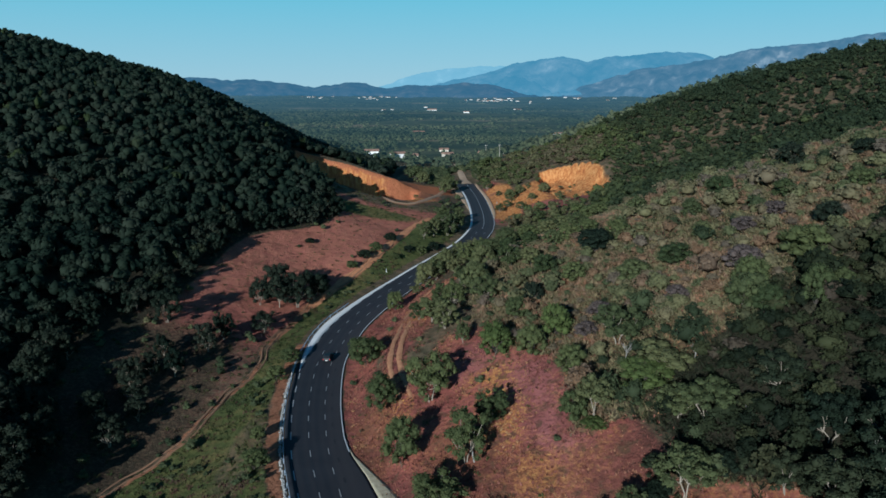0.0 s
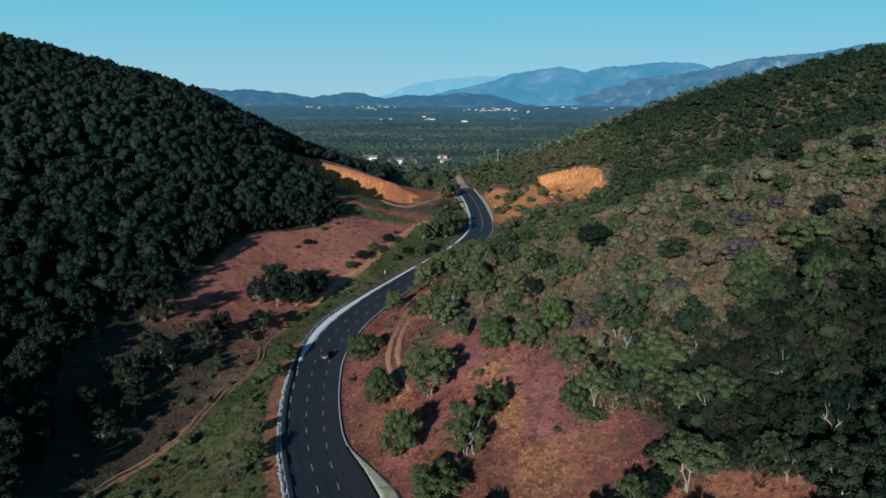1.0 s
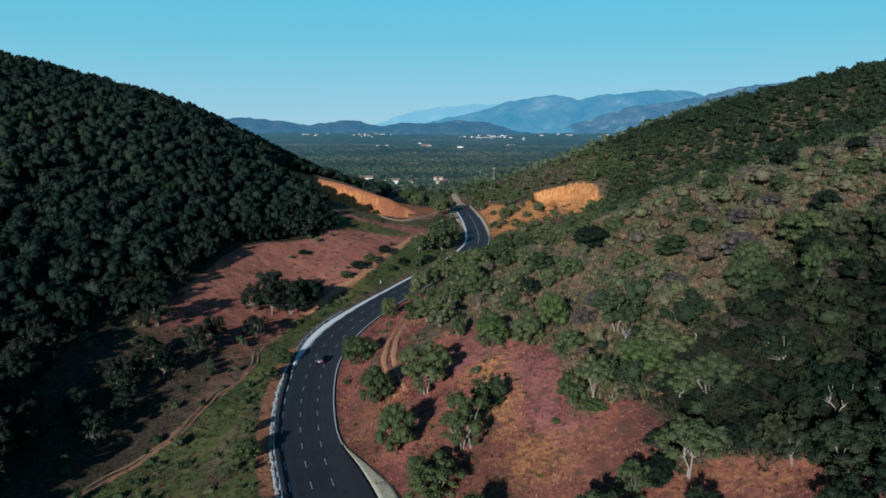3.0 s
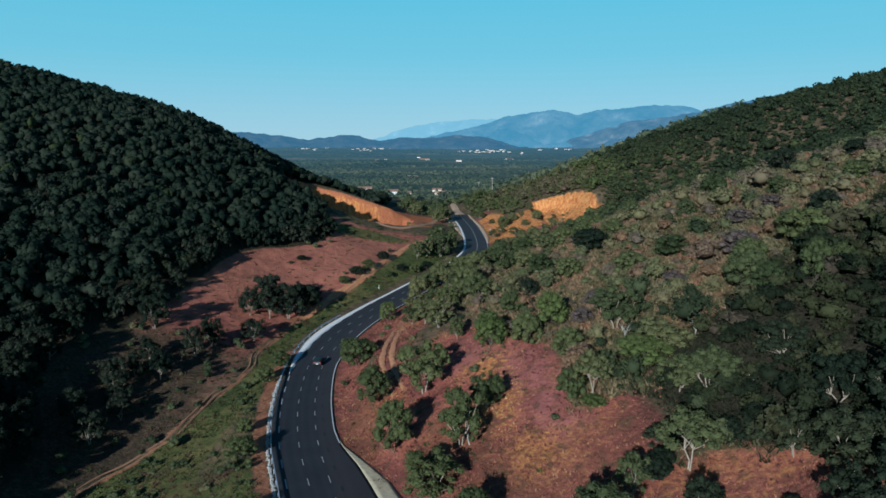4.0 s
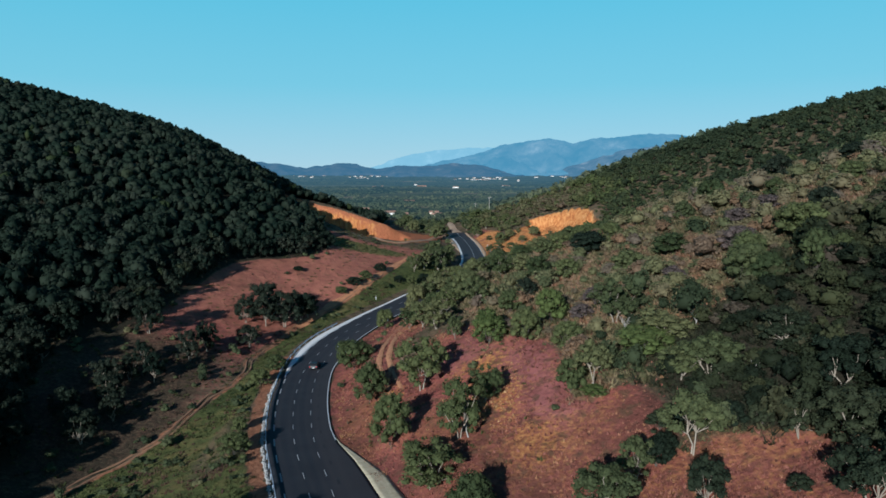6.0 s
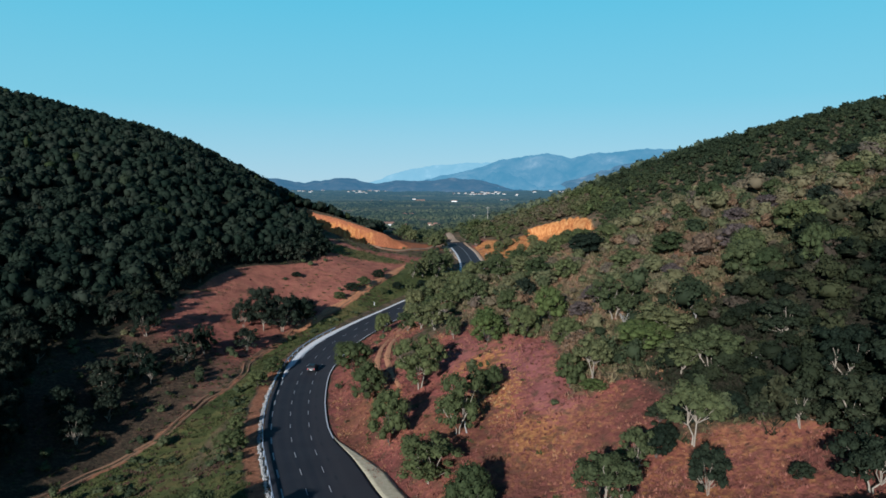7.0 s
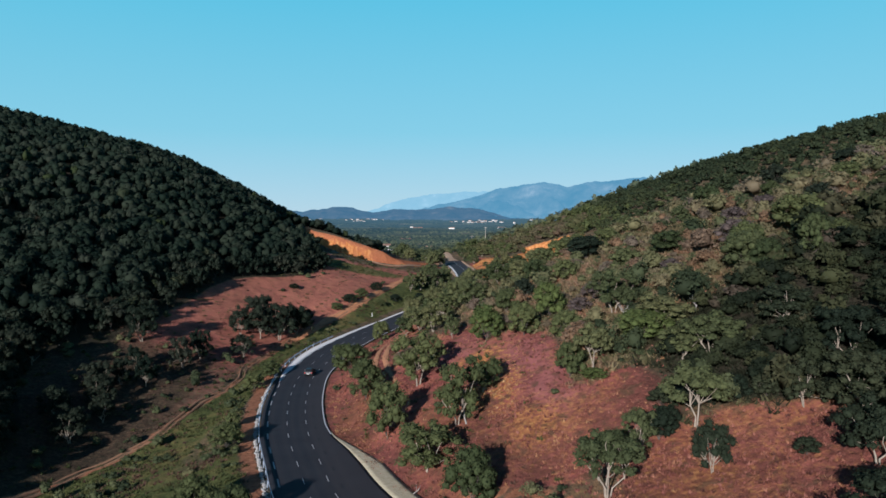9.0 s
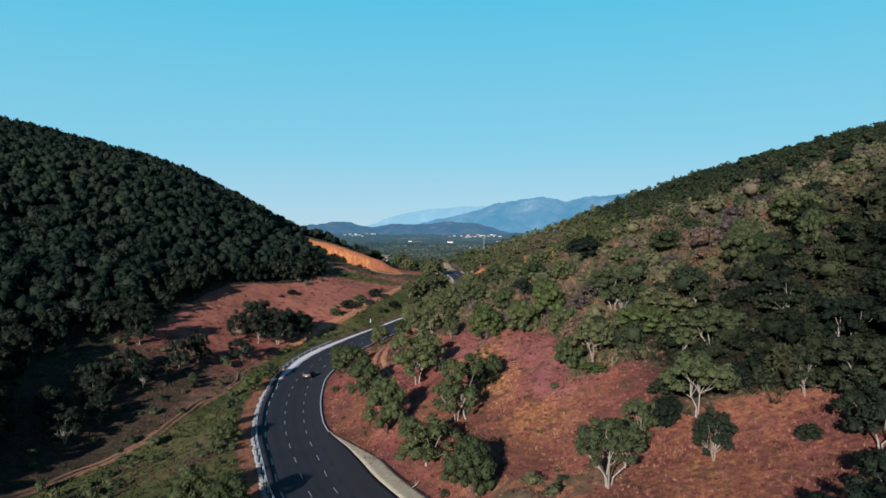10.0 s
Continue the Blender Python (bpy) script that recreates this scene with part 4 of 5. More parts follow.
fx, fy, r = scatter(21, -250, -26, 98, 415, 3.4, forest_chance)
# unseen trees nearer than the forest, added to cast shade on the meadow
hx, hy, _ = scatter(22, -150, -70, 60, 98, 5.0, lambda x, y: 0.7 * forest_chance(x, y))
fx, fy = np.concatenate([fx, hx]), np.concatenate([fy, hy])
deep = np.interp(fy, *FOREST_EDGE) - fx
front = (deep < 9) & (fy < 262) & (fy > 98)
order = np.flatnonzero(front)[:225]
for k in order:
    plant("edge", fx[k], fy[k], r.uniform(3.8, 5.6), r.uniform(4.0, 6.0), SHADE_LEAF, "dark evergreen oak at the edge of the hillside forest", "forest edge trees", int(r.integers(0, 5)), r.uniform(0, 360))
rest = np.ones(len(fx), bool)
rest[order] = False
fx, fy = fx[rest], fy[rest]
patch = 0.5 + 0.35 * fbm(fx, fy, 40, 4)
wide, high = r.uniform(4.0, 6.6, len(fx)), r.uniform(3.6, 6.6, len(fx))
tint = np.clip(patch + r.normal(scale=0.24, size=len(fx)), 0, 1)
close = fy < 215
wood_near = [crown_arrays(100 + k, lobes_for(100 + k, "round"), 70, 0.09, ICO1, 0.85, False, True, 0.36) for k in range(5)]
wood_far = [crown_arrays(110 + k, lobes_for(110 + k, "round")[:4], 20, 0.12, ICO1, 0.92, False, True, 0.32) for k in range(5)]
for sel, tmpl in ((close, wood_near), (~close, wood_far)):
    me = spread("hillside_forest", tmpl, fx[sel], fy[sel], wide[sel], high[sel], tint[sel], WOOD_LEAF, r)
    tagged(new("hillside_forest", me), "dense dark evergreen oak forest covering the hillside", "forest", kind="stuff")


# maquis scrub on the eastern spur and the hill behind it
def scrub_chance(x, y):
    zn = zones(x, y)
    bare = np.clip(zn["red"] * 1.3 + zn["track"] * 2 + zn["cut"] * 1.5, 0, 1)
    return step(x, 2, 14) * ((y > 72) | (x > 50)) * (1 - bare) * (x < np.interp(y, *GROVE_EDGE) + 1) * (0.6 + 0.4 * fbm(x, y, 18, 31) + 0.2 * step(x, 26, 32) * step(y, 90, 96) * (1 - step(y, 100, 118))) * off_road(x, y) * ~near_planted(x, y)


def mounds(x, y, r, middle):
    """Breadths and heights of bushes, mostly small with some large ones."""
    wide = np.clip(np.exp(r.normal(math.log(middle), 0.42, len(x))), 1.2, 6.2)
    return wide, wide * r.uniform(0.62, 1.0, len(x))


def hues(x, y, r, lean):
    """Each bush its own hue, with drifts of like ones."""
    return np.clip(lean + 0.3 * fbm(x, y, 16, 33) + r.normal(scale=0.28, size=len(x)), 0, 1)


sx, sy, r = scatter(31, 0, 128, 52, 205, 2.25, scrub_chance)
weedy = blob(sx, sy, 25, 121, 6, 9)
thick = np.maximum(step(sx - np.interp(sy, *GROVE_EDGE), -12, 0), step(sx, 20, 25) * (1 - step(sy, 100, 118)))
wide, high = mounds(sx, sy, r, 2.3)
bald = blob(sx, sy, 32, 190, 17, 38)
wide, high = wide * (1 - 0.35 * weedy) * (1 - 0.3 * bald), high * (1 + 0.25 * thick) * (1 - 0.5 * weedy) * (1 - 0.62 * bald)
tint = hues(sx, sy, r, 0.54 + 0.1 * step(sy, 100, 125) * (1 - step(sx, 50, 90)) - 0.4 * thick + 0.14 * step(sx, 55, 75) * step(sy, 118, 130))
tint = np.where(weedy > 0.4, 0.84 + 0.1 * (tint - 0.5), tint)
shrub = [crown_arrays(120 + k, lobes_for(120 + k, "mound"), 460, 0.056, ICO1, 1.0, True, True, 0.9) for k in range(6)]
shrub_mid = [crown_arrays(126 + k, lobes_for(126 + k, "round"), 190, 0.085, ICO1, 1.0, True, True, 0.9) for k in range(5)]
for sel, tmpl in ((sy < 132, shrub), (sy >= 132, shrub_mid)):
    tagged(new("maquis_scrub", spread("maquis_scrub", tmpl, sx[sel], sy[sel], wide[sel], high[sel], tint[sel], SCRUB_LEAF, r)), "mixed olive and brown maquis scrub on the spur", "scrub", kind="stuff")


# the dense dark grove on the steep side of the spur
def grove_chance(x, y):
    return 0.95 * (x > np.interp(y, *GROVE_EDGE) + 2.5 * fbm(x, y, 12, 35)) * ~near_planted(x, y, 0.18)


vx, vy, r = scatter(36, 26, 128, 48, 206, 2.35, grove_chance)
wide = np.clip(np.exp(r.normal(math.log(2.9), 0.34, len(vx))), 1.5, 6.0)
high = wide * r.uniform(0.7, 1.15, len(vx))
# tints lighten upslope, painting in the brighter, hazier light higher up
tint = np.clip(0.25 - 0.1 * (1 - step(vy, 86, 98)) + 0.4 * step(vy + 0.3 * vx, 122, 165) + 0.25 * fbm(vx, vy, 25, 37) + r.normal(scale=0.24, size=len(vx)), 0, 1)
for near, leaves, leaf in ((True, 330, 0.07), (False, 130, 0.11)):
    sel = (vy < 98) == near
    grove = [crown_arrays(150 + k, lobes_for(150 + k, "mound" if near else "round"), leaves, leaf, ICO1, 1.0, True, True, 0.9) for k in range(6)]
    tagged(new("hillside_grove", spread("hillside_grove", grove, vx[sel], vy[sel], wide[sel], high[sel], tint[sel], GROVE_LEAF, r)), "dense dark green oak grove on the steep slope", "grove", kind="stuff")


def far_scrub_chance(x, y):
    zn = zones(x, y)
    bare = np.clip(zn["red"] * 0.95 + zn["track"] * 2 + zn["cut"] * 1.1, 0, 1)
    return (1 - bare) * (0.95 + 0.15 * fbm(x, y, 22, 45)) * off_road(x, y) * (x > np.interp(y, [205, 260, 300, 345, 420], [4, 18, 24, 22, 16]))


sx, sy, r = scatter(41, 2, 230, 205, 425, 2.6, far_scrub_chance)
wide, high = mounds(sx, sy, r, 2.6)
low = 1 - 0.45 * np.maximum(blob(sx, sy, 44, 316, 24, 24), blob(sx, sy, 36, 228, 20, 34))
wide, high = wide * low, high * low
tint = np.clip(0.66 - 0.16 * step(sy, 330, 380) - 0.45 * step(sx - 0.25 * (sy - 205), 20, 60) - 0.15 * step(sx - 0.25 * (sy - 205), 75, 110) + 0.35 * np.exp(-(((sx - 70) / 35) ** 2) - ((sy - 375) / 40) ** 2) + 0.18 * fbm(sx, sy, 45, 43) + r.normal(scale=0.12, size=len(sx)), 0, 1)
FAR_LEAF = foliage("far_maquis_leaves", ((0.0, (0.038, 0.053, 0.026)), (0.3, (0.064, 0.08, 0.035)), (0.55, (0.104, 0.126, 0.044)), (0.8, (0.14, 0.132, 0.062)), (1.0, (0.165, 0.122, 0.076))), False, 0.42)
shrub_far = [crown_arrays(130 + k, lobes_for(130 + k, "low"), 66, 0.14, ICO1, 0.9, True, True, 0.9) for k in range(5)]
tagged(new("hillside_maquis", spread("hillside_maquis", shrub_far, sx, sy, wide, high, tint, FAR_LEAF, r)), "green maquis covering the far hillside", "scrub", kind="stuff")


# low bushes on the valley floor, the banks and round the pass
def bank_chance(x, y):
    zn = zones(x, y)
    edge = np.interp(y, *FOREST_EDGE)
    floor = (x > edge) & (x < 20)
    many = 0.14 + 0.5 * step(fbm(x, y, 16, 51), 0.15, 0.5) - 0.06 * zn["grass"] + 0.5 * blob(x, y, -47, 106, 9, 14) + 0.1 * blob(x, y, -57, 134, 12, 32) + 0.4 * blob(x, y, -27, 200, 8, 34) + 0.5 * step(y, 280, 330)
    return floor * many * (1 - np.clip(zn["track"] * 2 + zn["cut"] + zn["soil"], 0, 1)) * off_road(x, y, 4.5, 1.5) * ~near_planted(x, y) * (1 - 0.92 * step(zn["red"], 0.5, 0.8))


shrub_low = [crown_arrays(160 + k, lobes_for(160 + k, "low"), 80, 0.09, ICO1, 0.76, False, True, 0.45) for k in range(5)]
bx, by, r = scatter(51, -84, 22, 70, 425, 2.6, bank_chance)
wide = r.uniform(0.9, 2.6, len(bx)) + 1.8 * step(by, 270, 330)
high = wide * r.uniform(0.5, 1.0, len(bx))
tint = np.clip(r.normal(0.16, 0.13, len(bx)), 0, 0.9)
tagged(new("low_scrub", spread("low_scrub", shrub_low, bx, by, wide, high, tint, SCRUB_LEAF, r)), "low green scrub on the valley floor and banks", "scrub", kind="stuff")


# tufts of dry grass on the red clearings
def tuft_arrays(seed, blades=9, broad=0.14, lean=0.45):
    r = np.random.default_rng(seed)
    a = r.uniform(0, 2 * math.pi, blades)
    root = np.stack([0.25 * r.normal(size=blades), 0.25 * r.normal(size=blades), np.zeros(blades)], 1)
    tip = root + np.stack([lean * np.cos(a), lean * np.sin(a), r.uniform(0.6, 1.0, blades)], 1)
    side = np.stack([-np.sin(a), np.cos(a), np.zeros(blades)], 1) * broad
    v = np.stack([root - side, root + side, tip], 1).reshape(-1, 3)
    return v, np.zeros((0, 4), int), np.arange(blades * 3).reshape(-1, 3)


def tuft_chance(x, y):
    zn = zones(x, y)
    return (x < np.interp(y, *GROVE_EDGE)) * np.clip(zn["gold"] + 0.5 * zn["red"], 0, 1) * (0.5 + 0.9 * fbm(x, y, 5, 61)) * (x > -24) * (1 - zn["track"]) * off_road(x, y, 4, 1.0)


tx, ty, r = scatter(61, -26, 60, 55, 205, 0.5, tuft_chance)
size = r.uniform(0.25, 0.65, len(tx))
tint = np.clip(0.34 + 0.3 * fbm(tx, ty, 9, 62) + 0.4 * np.maximum(blob(tx, ty, 9.5, 107, 5, 12), blob(tx, ty, 7.5, 116.5, 6, 3.5)) + r.normal(scale=0.16, size=len(tx)), 0, 1)
tagged(new("dry_grass", spread("dry_grass", [tuft_arrays(k) for k in range(4)], tx, ty, size, size * 0.7, tint, STRAW, r, 0.02)), "tufts of golden dry grass on red earth", "grass", kind="stuff")


# dry brush between the bushes of the spur
BRUSH = foliage("dry_brush", ((0.0, (0.036, 0.04, 0.022)), (0.25, (0.15, 0.145, 0.066)), (0.45, (0.24, 0.205, 0.1)), (0.62, (0.32, 0.24, 0.125)), (0.8, (0.3, 0.205, 0.125)), (1.0, (0.4, 0.215, 0.115))), False)


def brush_chance(x, y):
    zn = zones(x, y)
    return step(x, 2, 12) * ((x > 27) | (y > 80)) * (1 - 0.55 * step(x - np.interp(y, *GROVE_EDGE), 4, 10)) * (x < 96) * (1 - np.clip(zn["red"] * 1.2 + zn["track"], 0, 1)) * (0.85 + 0.35 * fbm(x, y, 10, 69)) * off_road(x, y)


tx, ty, r = scatter(68, 2, 120, 55, 200, 0.8, brush_chance)
size = r.uniform(0.7, 1.6, len(tx)) * (1 + 0.4 * np.clip(fbm(tx, ty, 6, 72), 0, 1))
tint = np.clip(0.42 + 0.14 * step(ty, 118, 140) - 0.3 * step(tx, 22, 28) * (1 - step(ty, 104, 118)) - 0.45 * step(tx - np.interp(ty, *GROVE_EDGE), -6, 6) + 0.5 * fbm(tx, ty, 14, 70) + r.normal(scale=0.2, size=len(tx)), 0, 1)
tagged(new("dry_brush", spread("dry_brush", [tuft_arrays(30 + k, 14, 0.115, 0.6) for k in range(4)], tx, ty, size, size * 0.6, tint, BRUSH, r, 0.03)), "dry brown brush and grass between the bushes", "brush", kind="stuff")


# rank grass and weeds on the banks and the valley floor
WEEDS = foliage("bank_grass", ((0.0, (0.034, 0.044, 0.02)), (0.4, (0.062, 0.08, 0.026)), (0.7, (0.105, 0.108, 0.038)), (0.85, (0.1, 0.062, 0.044)), (1.0, (0.135, 0.078, 0.05))), False)


def weed_chance(x, y):
    zn = zones(x, y)
    edge = np.interp(y, *FOREST_EDGE)
    return (x > edge - 3) * (x < 14) * np.clip(0.85 * zn["grass"] + 0.4 * (1 - zn["red"]) + 0.12, 0, 1) * (1 - zn["track"]) * off_road(x, y, 2.8, 0.6) * (0.55 + 0.6 * fbm(x, y, 9, 66))


tx, ty, r = scatter(65, -86, 14, 72, 300, 0.9, weed_chance)
size = r.uniform(0.4, 1.0, len(tx))
zn = zones(tx, ty)
tint = np.clip(0.72 - 0.12 * zn["grass"] + 0.45 * fbm(tx, ty, 11, 67) + r.normal(scale=0.18, size=len(tx)), 0, 1)
tagged(new("bank_grass", spread("bank_grass", [tuft_arrays(20 + k, 12) for k in range(4)], tx, ty, size, size * 0.55, tint, WEEDS, r, 0.03)), "rank olive grass and weeds on the banks", "grass", kind="stuff")


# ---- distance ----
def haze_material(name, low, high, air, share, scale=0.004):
    """Far slopes with the blue of distant haze mixed in as emission."""
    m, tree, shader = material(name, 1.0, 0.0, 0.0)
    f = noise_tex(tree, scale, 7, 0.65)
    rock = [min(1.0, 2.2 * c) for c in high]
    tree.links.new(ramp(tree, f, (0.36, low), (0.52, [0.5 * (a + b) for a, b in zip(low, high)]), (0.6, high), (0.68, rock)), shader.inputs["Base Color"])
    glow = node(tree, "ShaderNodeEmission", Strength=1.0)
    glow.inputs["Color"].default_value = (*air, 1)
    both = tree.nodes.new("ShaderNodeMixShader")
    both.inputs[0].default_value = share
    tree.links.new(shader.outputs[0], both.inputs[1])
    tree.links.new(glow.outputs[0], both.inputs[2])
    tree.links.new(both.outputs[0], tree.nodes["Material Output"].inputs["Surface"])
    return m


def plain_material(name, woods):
    """Woods or fields of the wide plain; emission adds blue haze, more with distance."""
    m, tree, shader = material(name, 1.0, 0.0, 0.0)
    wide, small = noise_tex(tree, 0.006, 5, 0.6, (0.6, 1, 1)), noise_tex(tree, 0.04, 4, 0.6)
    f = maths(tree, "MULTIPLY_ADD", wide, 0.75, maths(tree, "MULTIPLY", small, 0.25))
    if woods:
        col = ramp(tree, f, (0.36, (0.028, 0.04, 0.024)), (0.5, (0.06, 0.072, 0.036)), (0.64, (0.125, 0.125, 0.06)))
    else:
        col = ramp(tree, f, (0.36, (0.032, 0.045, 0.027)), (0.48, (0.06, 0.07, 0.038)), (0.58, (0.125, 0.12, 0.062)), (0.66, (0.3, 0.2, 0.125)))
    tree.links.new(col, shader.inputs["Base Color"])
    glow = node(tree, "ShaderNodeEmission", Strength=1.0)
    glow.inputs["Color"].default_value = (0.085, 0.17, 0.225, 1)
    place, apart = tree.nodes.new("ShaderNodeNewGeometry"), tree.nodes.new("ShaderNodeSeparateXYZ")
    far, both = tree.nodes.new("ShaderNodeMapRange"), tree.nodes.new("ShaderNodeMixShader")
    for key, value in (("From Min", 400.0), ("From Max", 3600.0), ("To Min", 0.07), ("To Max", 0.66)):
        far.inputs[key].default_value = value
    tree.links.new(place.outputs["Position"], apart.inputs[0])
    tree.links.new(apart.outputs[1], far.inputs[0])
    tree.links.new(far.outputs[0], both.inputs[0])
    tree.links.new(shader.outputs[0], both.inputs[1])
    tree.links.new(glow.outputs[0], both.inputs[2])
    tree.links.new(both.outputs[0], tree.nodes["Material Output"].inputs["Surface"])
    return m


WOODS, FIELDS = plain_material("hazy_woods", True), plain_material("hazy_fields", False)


def plain_chance(x, y):
    return (x > -70 - 0.3 * y) * (x < 70 + 0.38 * y) * (0.42 + 1.25 * fbm(x * 0.6, y, 150, 71)) * (np.hypot(x - 60, (y - 700) * 0.6) > 26)


lump = [crown_arrays(140 + k, lobes_for(140 + k, "round"), 10, 0.28, ICO1, 1.0, True, True, 0.2) for k in range(4)]
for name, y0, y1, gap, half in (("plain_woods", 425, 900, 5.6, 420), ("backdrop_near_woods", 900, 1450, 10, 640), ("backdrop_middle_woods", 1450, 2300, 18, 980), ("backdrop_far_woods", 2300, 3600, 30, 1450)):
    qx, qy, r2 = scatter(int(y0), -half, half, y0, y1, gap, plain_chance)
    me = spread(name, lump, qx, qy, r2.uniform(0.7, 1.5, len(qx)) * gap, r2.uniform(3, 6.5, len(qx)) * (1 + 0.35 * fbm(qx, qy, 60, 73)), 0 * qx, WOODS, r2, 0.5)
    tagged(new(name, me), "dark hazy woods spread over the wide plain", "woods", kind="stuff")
BX, BY = np.meshgrid(np.linspace(-2700, 2700, 180), np.geomspace(520, 4450, 110))
g = np.arange(BX.size).reshape(BX.shape)
q = np.stack([g[:-1, :-1], g[:-1, 1:], g[1:, 1:], g[1:, :-1]], -1).reshape(-1, 4)
lift = 0.5 + step(BY, 520, 700) * 1.2
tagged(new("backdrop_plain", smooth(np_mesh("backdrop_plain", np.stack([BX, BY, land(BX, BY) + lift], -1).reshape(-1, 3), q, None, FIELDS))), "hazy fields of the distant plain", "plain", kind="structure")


def mountain_range(name, skyline, near, far, mat, label, seed, base=-40):
    """A range of slopes between two distances, its crest at the given bearings and rises (degrees)."""
    bearing = np.array([s[0] for s in skyline], float)
    rise = np.array([s[1] for s in skyline], float)
    az = np.linspace(bearing[0], bearing[-1], 260)
    crest = hermite(bearing, az) @ rise
    crest = crest + 0.13 * fbm(az * 10, az * 0, 14, seed, 5) + 0.07 * fbm(az * 10, az * 0, 4, seed + 5, 3)
    rows = 26
    verts = []
    for j in range(rows):
        u = j / (rows - 1)
        back = max(0.0, (u - 0.8) / 0.2)
        dist = near + (far - near) * u
        top = 44 + far * 0.96 * np.tan(np.radians(crest))
        up = min(1.0, u / 0.8) ** 1.25 * (1 - 0.12 * back)
        z = base + (top - base) * up
        z = z + 0.3 * (top - base) * fbm(az * 40 + u * 90, u * 400 + az * 6, 55, seed + 1, 4) * math.sin(math.pi * min(u / 0.8, 1.0)) ** 0.7
        a = np.radians(az)
        verts.append(np.stack([dist * np.sin(a), dist * np.cos(a), z], 1))
    g = np.arange(rows * len(az)).reshape(rows, -1)
    q = np.stack([g[:-1, :-1], g[:-1, 1:], g[1:, 1:], g[1:, :-1]], -1).reshape(-1, 4)
    return tagged(new(name, smooth(np_mesh(name, np.concatenate(verts), q, None, mat))), label, "mountains", kind="structure")


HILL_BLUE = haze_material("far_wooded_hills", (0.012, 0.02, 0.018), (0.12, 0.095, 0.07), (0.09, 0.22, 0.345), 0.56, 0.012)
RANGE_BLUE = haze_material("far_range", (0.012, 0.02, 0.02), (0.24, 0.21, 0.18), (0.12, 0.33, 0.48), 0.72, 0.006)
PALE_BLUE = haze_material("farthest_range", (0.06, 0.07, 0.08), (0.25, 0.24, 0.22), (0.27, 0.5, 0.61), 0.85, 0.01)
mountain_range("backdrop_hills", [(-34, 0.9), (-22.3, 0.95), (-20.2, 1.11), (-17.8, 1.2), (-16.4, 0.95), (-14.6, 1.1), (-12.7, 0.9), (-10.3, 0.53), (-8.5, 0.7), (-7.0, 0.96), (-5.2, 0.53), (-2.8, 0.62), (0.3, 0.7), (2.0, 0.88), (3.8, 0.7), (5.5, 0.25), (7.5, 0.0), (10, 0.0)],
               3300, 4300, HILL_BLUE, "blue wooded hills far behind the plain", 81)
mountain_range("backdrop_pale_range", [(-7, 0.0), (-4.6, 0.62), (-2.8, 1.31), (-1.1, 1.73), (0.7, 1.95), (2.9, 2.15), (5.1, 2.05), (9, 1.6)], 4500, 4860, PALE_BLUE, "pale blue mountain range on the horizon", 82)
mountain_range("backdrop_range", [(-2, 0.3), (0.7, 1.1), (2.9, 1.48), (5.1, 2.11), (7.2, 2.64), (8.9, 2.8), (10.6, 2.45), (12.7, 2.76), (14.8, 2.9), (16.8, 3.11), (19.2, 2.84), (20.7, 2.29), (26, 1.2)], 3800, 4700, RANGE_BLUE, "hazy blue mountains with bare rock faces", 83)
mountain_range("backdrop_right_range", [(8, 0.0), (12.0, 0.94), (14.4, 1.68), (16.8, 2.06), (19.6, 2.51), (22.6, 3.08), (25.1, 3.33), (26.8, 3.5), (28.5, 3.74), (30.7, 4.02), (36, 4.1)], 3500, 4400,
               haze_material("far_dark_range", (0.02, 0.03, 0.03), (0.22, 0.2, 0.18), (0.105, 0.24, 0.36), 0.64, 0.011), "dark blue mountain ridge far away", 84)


# ---- roadside fittings ----
def box_mesh(name, mat, x0, x1, y0, y1, z0, z1, bevel=0.0):
    bm = bmesh.new()
    box_into(bm, x0, x1, y0, y1, z0, z1, bevel)
    return from_bm(name, bm, mat)


def rail_off(y):
    """How far the guard rail stands left of the edge line: outside the drain in the bend."""
    return -np.interp(y, [138, 148, 162, 176, 188], [1.25, 1.6, 2.5, 2.4, 1.75])


def beam_mesh(y0, y1):
    """A steel beam of W section that follows the road's left side."""
    prof = [(0.0, 0.39), (0.05, 0.43), (0.05, 0.49), (-0.02, 0.53), (0.05, 0.57), (0.05, 0.65), (0.0, 0.69), (-0.03, 0.69), (-0.05, 0.53), (-0.03, 0.39)]
    k = np.arange(at_y(y0), at_y(y1) + 1, 2)
    p, r, z = ROAD[k], ROAD_RIGHT[k], road_height(ROAD[k, 1])
    off = rail_off(p[:, 1])
    v = np.concatenate([np.stack([p[:, 0] + r[:, 0] * (off + a), p[:, 1] + r[:, 1] * (off + a), z + b], 1)[:, None] for a, b in prof], 1).reshape(-1, 3)
    n = len(prof)
    g = np.arange(len(k) * n).reshape(-1, n)
    q = np.stack([g[:-1], np.roll(g[:-1], -1, 1), np.roll(g[1:], -1, 1), g[1:]], -1).reshape(-1, 4)
    return np_mesh("beam", v, q, None, STEEL)


rail = tagged(new("guard_rail"), "galvanised steel guard rail along the road edge", "guard rail")
part("beam", beam_mesh(46, 186), rail)
post = box_mesh("post", STEEL, -0.05, 0.05, -0.06, 0.06, -0.5, 0.71, 0.01)
i = at_y(47)
